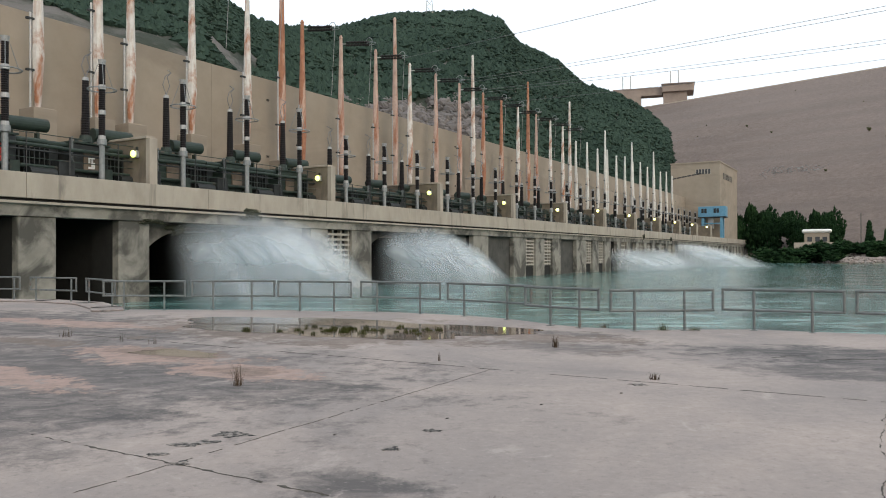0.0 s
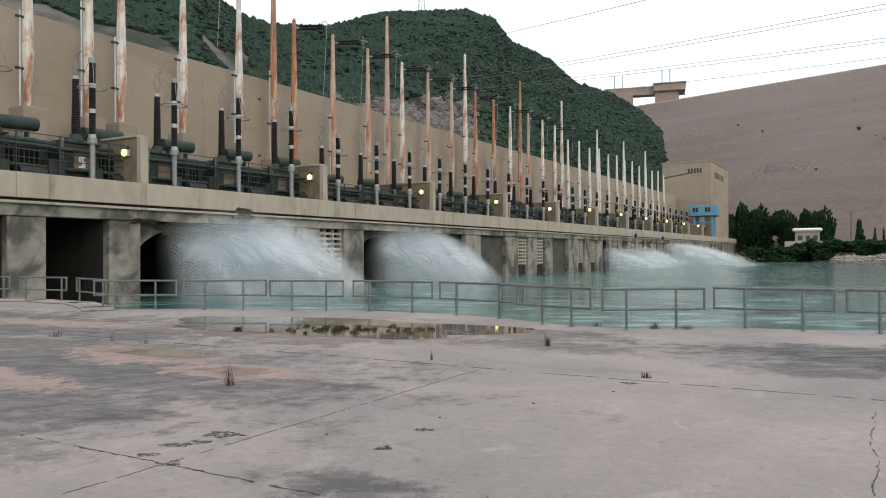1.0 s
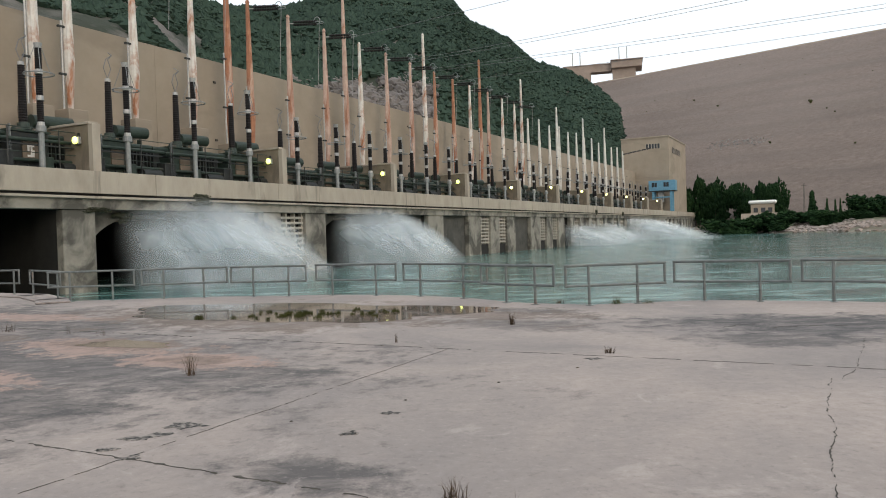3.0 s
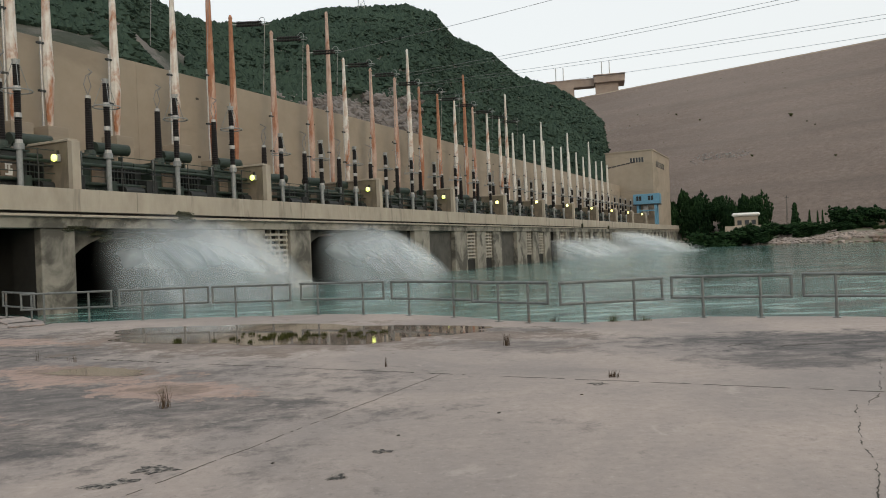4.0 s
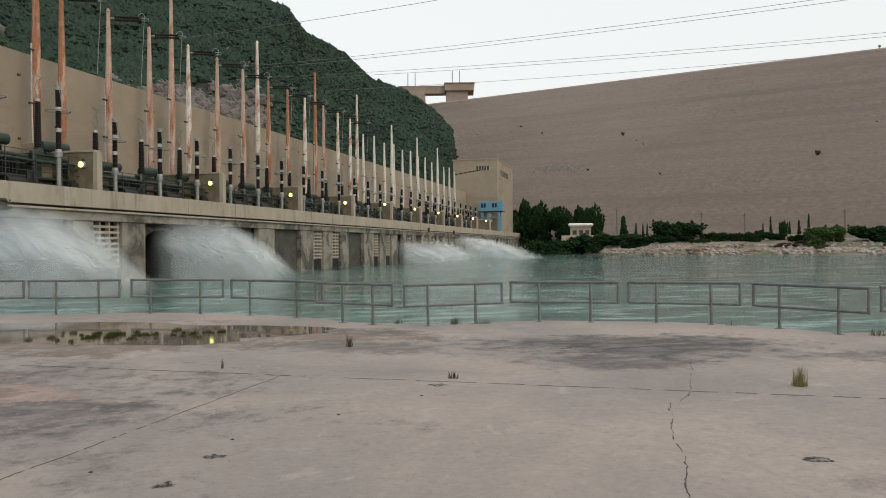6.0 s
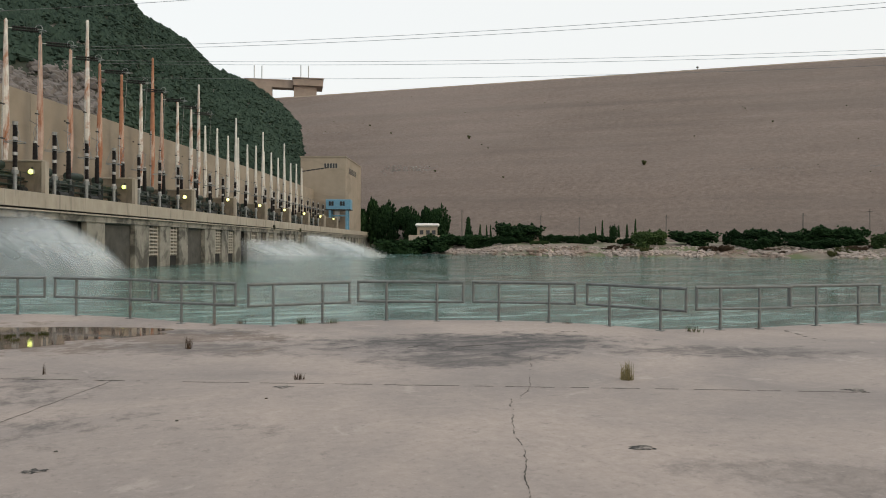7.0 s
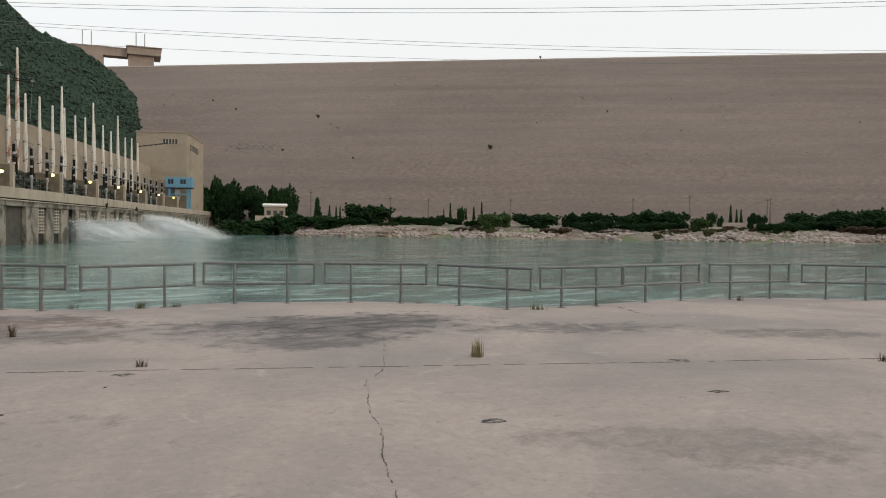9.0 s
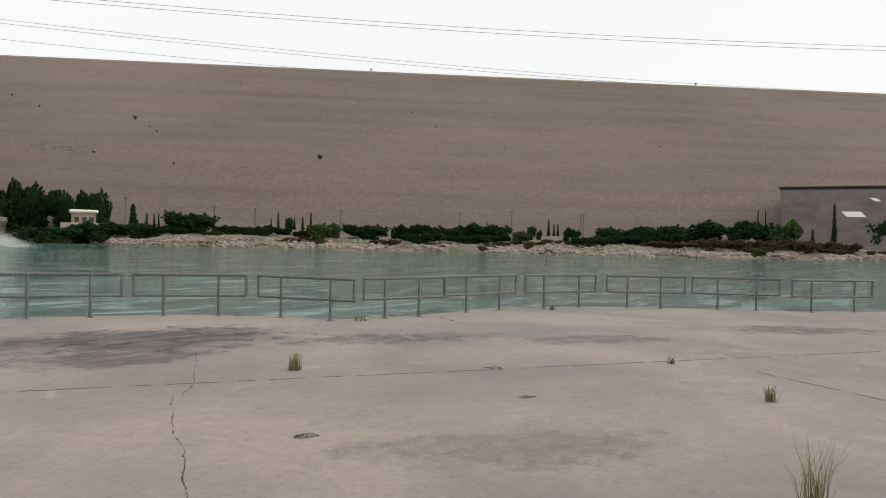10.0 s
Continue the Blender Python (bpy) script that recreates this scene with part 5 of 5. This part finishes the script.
for x0, x1, z0, z1 in ((-1.5, 5.0, 15.2, 17.4), (7.8, 10.0, 21.4, 22.8)):
    bm = B()
    y0, y1 = -4.15 + (z0 - 1) * 14 / 25.6, -4.15 + (z1 - 1) * 14 / 25.6
    vs_ = [bm.verts.new(p) for p in ((x0 + 1.2, y0, z0), (x1 + 1.2, y0, z0), (x1 - 0.8, y1, z1), (x0 - 0.8, y1, z1), (x0 + 1.2, y0 + 0.12, z0), (x1 + 1.2, y0 + 0.12, z0), (x1 - 0.8, y1 + 0.12, z1), (x0 - 0.8, y1 + 0.12, z1))]
    for f_ in ((0, 1, 2, 3), (4, 7, 6, 5), (0, 3, 7, 4), (1, 5, 6, 2), (3, 2, 6, 7), (0, 4, 5, 1)):
        bm.faces.new([vs_[i] for i in f_])
    part("sign_board", bm, WHITEM, blk)

# intake tower on the crest
tw = thing("intake_tower", facing(14.8, 632, 0), "square concrete intake tower with a bridge on the dam crest", "tower")
TCONC = noisy("tower_concrete", (0.24, 0.19, 0.16), (0.32, 0.26, 0.22), 0.2, 0.9)
part("shaft", box(B(), (-5.6, 0, 100), (13.0, 16, 133)), TCONC, tw)
part("roof", box(B(), (-6.4, -3, 132.8), (18.2, 20, 138.6), 0.3), TCONC, tw)
part("roof_slab", box(B(), (-7.0, -4, 138.6), (18.8, 21, 139.4), 0.1), TCONC, tw)
br = part("bridge_beam", box(B(), (-46, 2, 131.4), (-6.4, 12, 137.2)), TCONC, tw)
part("bridge_kerb", box(B(), (-46, 1.6, 137.2), (-7.0, 2.4, 138.0)), TCONC, br)
for x, z in ((-37.8, 149), (-31.6, 149), (0.1, 151), (6.3, 151)):
    part("mast", rod(B(), (x, 4, 137), (x, 4, z), 0.4, seg=5), CAPM, tw)
part("abutment", box(B(), (-46, 0, 90), (-23.3, 14, 131.4)), TCONC, tw)

# lattice pylon on the hilltop
py = thing("hill_pylon", Matrix.Translation(hill_point(-3.2, 0.98)), "far lattice pylon on the hilltop", "pylon")
for x, y in ((-2, -2), (2, -2), (2, 2), (-2, 2)):
    part("leg", rod(B(), (x, y, -2), (x * 0.15, y * 0.15, 26), 0.14, seg=4), CAPM, py)
for z in (17, 20.5, 24):
    part("crossarm", rod(B(), (-4, 0, z), (4, 0, z), 0.12, seg=4), CAPM, py)
bm = B()
for i in range(9):
    w0, w1 = 2 - 1.7 * i / 9, 2 - 1.7 * (i + 1) / 9
    rod(bm, (-w0, -w0, -2 + 28 * i / 9), (w1, -w1, -2 + 28 * (i + 1) / 9), 0.08, seg=4)
    rod(bm, (w0, -w0, -2 + 28 * i / 9), (-w1, -w1, -2 + 28 * (i + 1) / 9), 0.08, seg=4)
part("lacing", bm, CAPM, py)

# small marker posts on the crest
for s in (-5, 237):
    mk = thing("crest_post", Matrix.Translation(on_bank(s, TOP + 0.5, HIGH + 0.8)), "small dark post with a box on the dam crest", "post", "crest posts")
    part("post", rod(B(), (0, 0, -0.2), (0, 0, 1.2), 0.25, 0.2, 6), POLEM, mk)
    part("box", box(B(), (-0.7, -0.5, 0.9), (0.7, 0.5, 2.0), 0.08), POLEM, mk)

# shrubs, stones and gullies dotted over the dam's face
DSHR = [crown_mesh(s, 5, 60, 0.22, False) for s in (41, 42)]


def on_dam(s, k):
    return Vector(on_bank(s, TOE + (TOP - TOE) * k, LOW + (HIGH - LOW) * k))


first = None
rd = random.Random(12)
for s, k, w in [(-27, 0.307, 4.5), (-129, 0.503, 4), (-112, 0.430, 1.6), (-92, 0.259, 2), (-5, 0.457, 1.4), (21, 0.627, 1.6), (33, 0.527, 2), (127, 0.636, 1.4), (-131, 0.300, 2.4), (67, 0.406, 1.3), (155, 0.446, 1.6), (-208, 0.639, 2.5), (-185, 0.567, 2.2)] + [(rd.uniform(-260, 330), rd.uniform(0.1, 0.92), rd.uniform(0.6, 1.4)) for _ in range(45)]:
    m = Matrix.Translation(on_dam(s, k)) @ Matrix.Diagonal((w * 0.35, w * 0.35, w * 0.55, 1))
    if first is None:
        first = plant("dam_shrub", m, DSHR[0], OLIVE, "small dry shrub on the rockfill dam face", "shrub", "dam shrubs", False)
    else:
        c = first.copy()
        scene.collection.objects.link(c)
        c.matrix_basis = m
        d = first.children[0].copy()
        scene.collection.objects.link(d)
        d.parent = c


PALEST = noisy("pale_scree", (0.15, 0.14, 0.132), (0.33, 0.315, 0.30), 0.5, 0.95)


def scree():
    rng = np.random.default_rng(33)
    cs, sz = [], []
    for s0, s1, k, n in ((-163, -133, 0.323, 150), (15, 93, 0.275, 90), (-260, -225, 0.6, 60), (93, 233, 0.279, 90)):
        for _ in range(n):
            p = on_dam(rng.uniform(s0, s1), k + rng.normal(0, 0.012 if n > 100 else 0.003))
            cs.append((p.x, p.y, p.z))
            sz.append(rng.uniform(0.2, 0.7) if n > 100 else rng.uniform(0.2, 0.45))
    v, f = clumps(cs, sz, rng, 0.6, 0.3)
    return raw("scree", v, f, PALEST)


tagged(scree(), "scattered loose stones on the dam face", "stones", kind="stuff")

# ---- weeds and tufts on the apron ----


def tuft_bm(seed, blades, height, spread, lean, thick):
    rnd, bm = random.Random(seed), B()
    for _ in range(blades):
        a, q = rnd.uniform(0, 6.28), rnd.uniform(0, spread)
        x, y = q * math.cos(a), q * math.sin(a)
        la, ll = rnd.uniform(0, 6.28), lean * rnd.uniform(0.2, 1) * height
        h = height * rnd.uniform(0.45, 1)
        px, py = -math.sin(la) * thick, math.cos(la) * thick
        pts = [(x + math.cos(la) * ll * f * f, y + math.sin(la) * ll * f * f, h * f) for f in (0, 0.5, 1)]
        vs = [(bm.verts.new((p[0] - px * (1 - i * 0.42), p[1] - py * (1 - i * 0.42), p[2])), bm.verts.new((p[0] + px * (1 - i * 0.42), p[1] + py * (1 - i * 0.42), p[2]))) for i, p in enumerate(pts)]
        for v0, v1 in zip(vs, vs[1:]):
            bm.faces.new((v0[0], v0[1], v1[1], v1[0]))
    return bm


def weed(x, y, seed, blades, h, spread, lean, thick, material, label, cat="weed", group="weeds on the apron"):
    ob = link_mesh("grass_tuft", tuft_bm(seed, blades, h, spread, lean, thick), material)
    ob.matrix_basis = Matrix.Translation((x, y, 0.0))
    return tagged(ob, label, cat, group)


DRY = "dry straw-coloured grass tuft growing in the concrete apron"
weed(6.19, 7.53, 1, 140, 0.24, 0.09, 0.35, 0.004, REED, "dense yellow-green grass tuft in the apron")
weed(-2.90, 8.62, 2, 45, 0.30, 0.07, 0.55, 0.003, BROWNL, DRY)
weed(1.51, 12.55, 3, 40, 0.24, 0.06, 0.4, 0.005, BROWNL, DRY)
weed(2.42, 9.17, 4, 50, 0.10, 0.07, 0.6, 0.004, BROWNL, DRY)
weed(-0.46, 10.84, 5, 16, 0.16, 0.02, 0.2, 0.004, BROWNL, DRY)
weed(10.45, 4.33, 6, 40, 0.13, 0.06, 0.5, 0.004, BROWNL, DRY)
weed(8.73, 2.47, 7, 90, 0.19, 0.08, 0.6, 0.004, REED, DRY)
weed(5.44, 1.24, 8, 80, 0.46, 0.10, 0.7, 0.003, REED, "tall dry straw grass clump beside the path")
weed(-5.86, 12.97, 9, 14, 0.24, 0.10, 0.2, 0.003, BROWNL, DRY)
weed(-8.13, 14.13, 10, 30, 0.22, 0.16, 0.4, 0.004, BROWNL, DRY)
weed(-6.61, 13.33, 11, 10, 0.24, 0.08, 0.2, 0.003, BROWNL, DRY)
weed(4.13, 15.49, 12, 60, 0.20, 0.16, 0.5, 0.005, OLIVE, "green grass tuft at the apron edge")
weed(4.79, 15.45, 13, 50, 0.12, 0.18, 0.6, 0.005, OLIVE, "green grass tuft at the apron edge")
weed(10.91, 11.21, 14, 50, 0.14, 0.20, 0.6, 0.005, OLIVE, "green grass tuft at the apron edge")
weed(9.45, 13.47, 15, 30, 0.10, 0.12, 0.6, 0.005, BROWNL, DRY)
weed(16.64, 10.12, 16, 40, 0.16, 0.10, 0.5, 0.005, BROWNL, DRY)
weed(0.53, 3.70, 17, 6, 0.17, 0.05, 0.2, 0.002, BROWNL, DRY)
weed(2.97, 16.08, 18, 30, 0.12, 0.14, 0.6, 0.005, BROWNL, DRY)
weed(0.18, 3.95, 19, 70, 0.16, 0.10, 0.7, 0.003, BROWNL, "brown dry weed clump growing in the concrete apron")
rp = random.Random(44)
base_weeds = [weed(-4.8, 15.2, 60 + i, 60, 0.11, 0.10, 0.35, 0.006, PUDW, "small dark green weed standing in the puddle", "weed", "puddle weeds") for i in range(3)]
for i in range(44):
    f = rp.random()
    x, y = -3.95 + 3.42 * f + rp.uniform(-0.2, 0.2), 15.31 + -0.27 * f + rp.gauss(0.2, 0.4)
    k = rp.uniform(0.4, 0.85) * (1.5 if 0.3 < f < 0.55 and rp.random() < 0.5 else 1)
    copy_thing(base_weeds[i % 3], Matrix.Translation((x, y, 0)) @ Matrix.Diagonal((k * 1.2, k, k, 1)))

# crumbs of concrete and leaf litter
rc = random.Random(77)
pebble = []
for i in range(4):
    bm = B()
    bmesh.ops.create_icosphere(bm, subdivisions=1, radius=1)
    for v in bm.verts:
        v.co *= rc.uniform(0.6, 1.2)
        v.co.z *= 0.5
    pebble.append(link_mesh("pebble", bm, (SPALL, CRACKM, CRACKM, BROWNL)[i]))
    pebble[-1].matrix_basis = Matrix.Translation((-1.2 + i, 6.1 + i * 0.7, 0.005)) @ Matrix.Diagonal((0.02, 0.02, 0.015, 1))
    tagged(pebble[-1], "loose crumb of concrete or dry litter on the apron", "pebble", "crumbs on the apron")
for i in range(280):
    x, y = rc.uniform(-8, 18), rc.uniform(2.5, 15.5)
    if 0.51 * x + 0.86 * y > 14.5:
        continue
    k = rc.choice((0.010, 0.014, 0.018, 0.024, 0.04))
    copy_thing(pebble[i % 4], Matrix.Translation((x, y, k * 0.3)) @ Matrix.Rotation(rc.uniform(0, 6), 4, "Z") @ Matrix.Diagonal((k * rc.uniform(1, 2), k, k * 0.7, 1)))

# plants growing out of the parapet and the arches of the station front
HANGM = [crown_mesh(s, 8, 420, 0.09, False, 0.1) for s in (51, 52)]
for i, (u, v, z, w, h) in enumerate(((47.6, 44.95, 4.5, 1.5, 1.0), (41.1, 46.4, 3.1, 1.9, 0.9), (37.9, 45.3, 3.9, 1.5, 0.4), (167.7, 44.8, 4.6, 1.0, 1.3), (192.3, 44.8, 4.7, 0.9, 1.0))):
    plant("wall_plant", PH @ Matrix.Translation((u, v, z)) @ Matrix.Diagonal((w, w * 0.35, h, 1)), HANGM[i % 2], WALLW, "dark green weed growing out of the station wall", "plant", "wall plants", False)
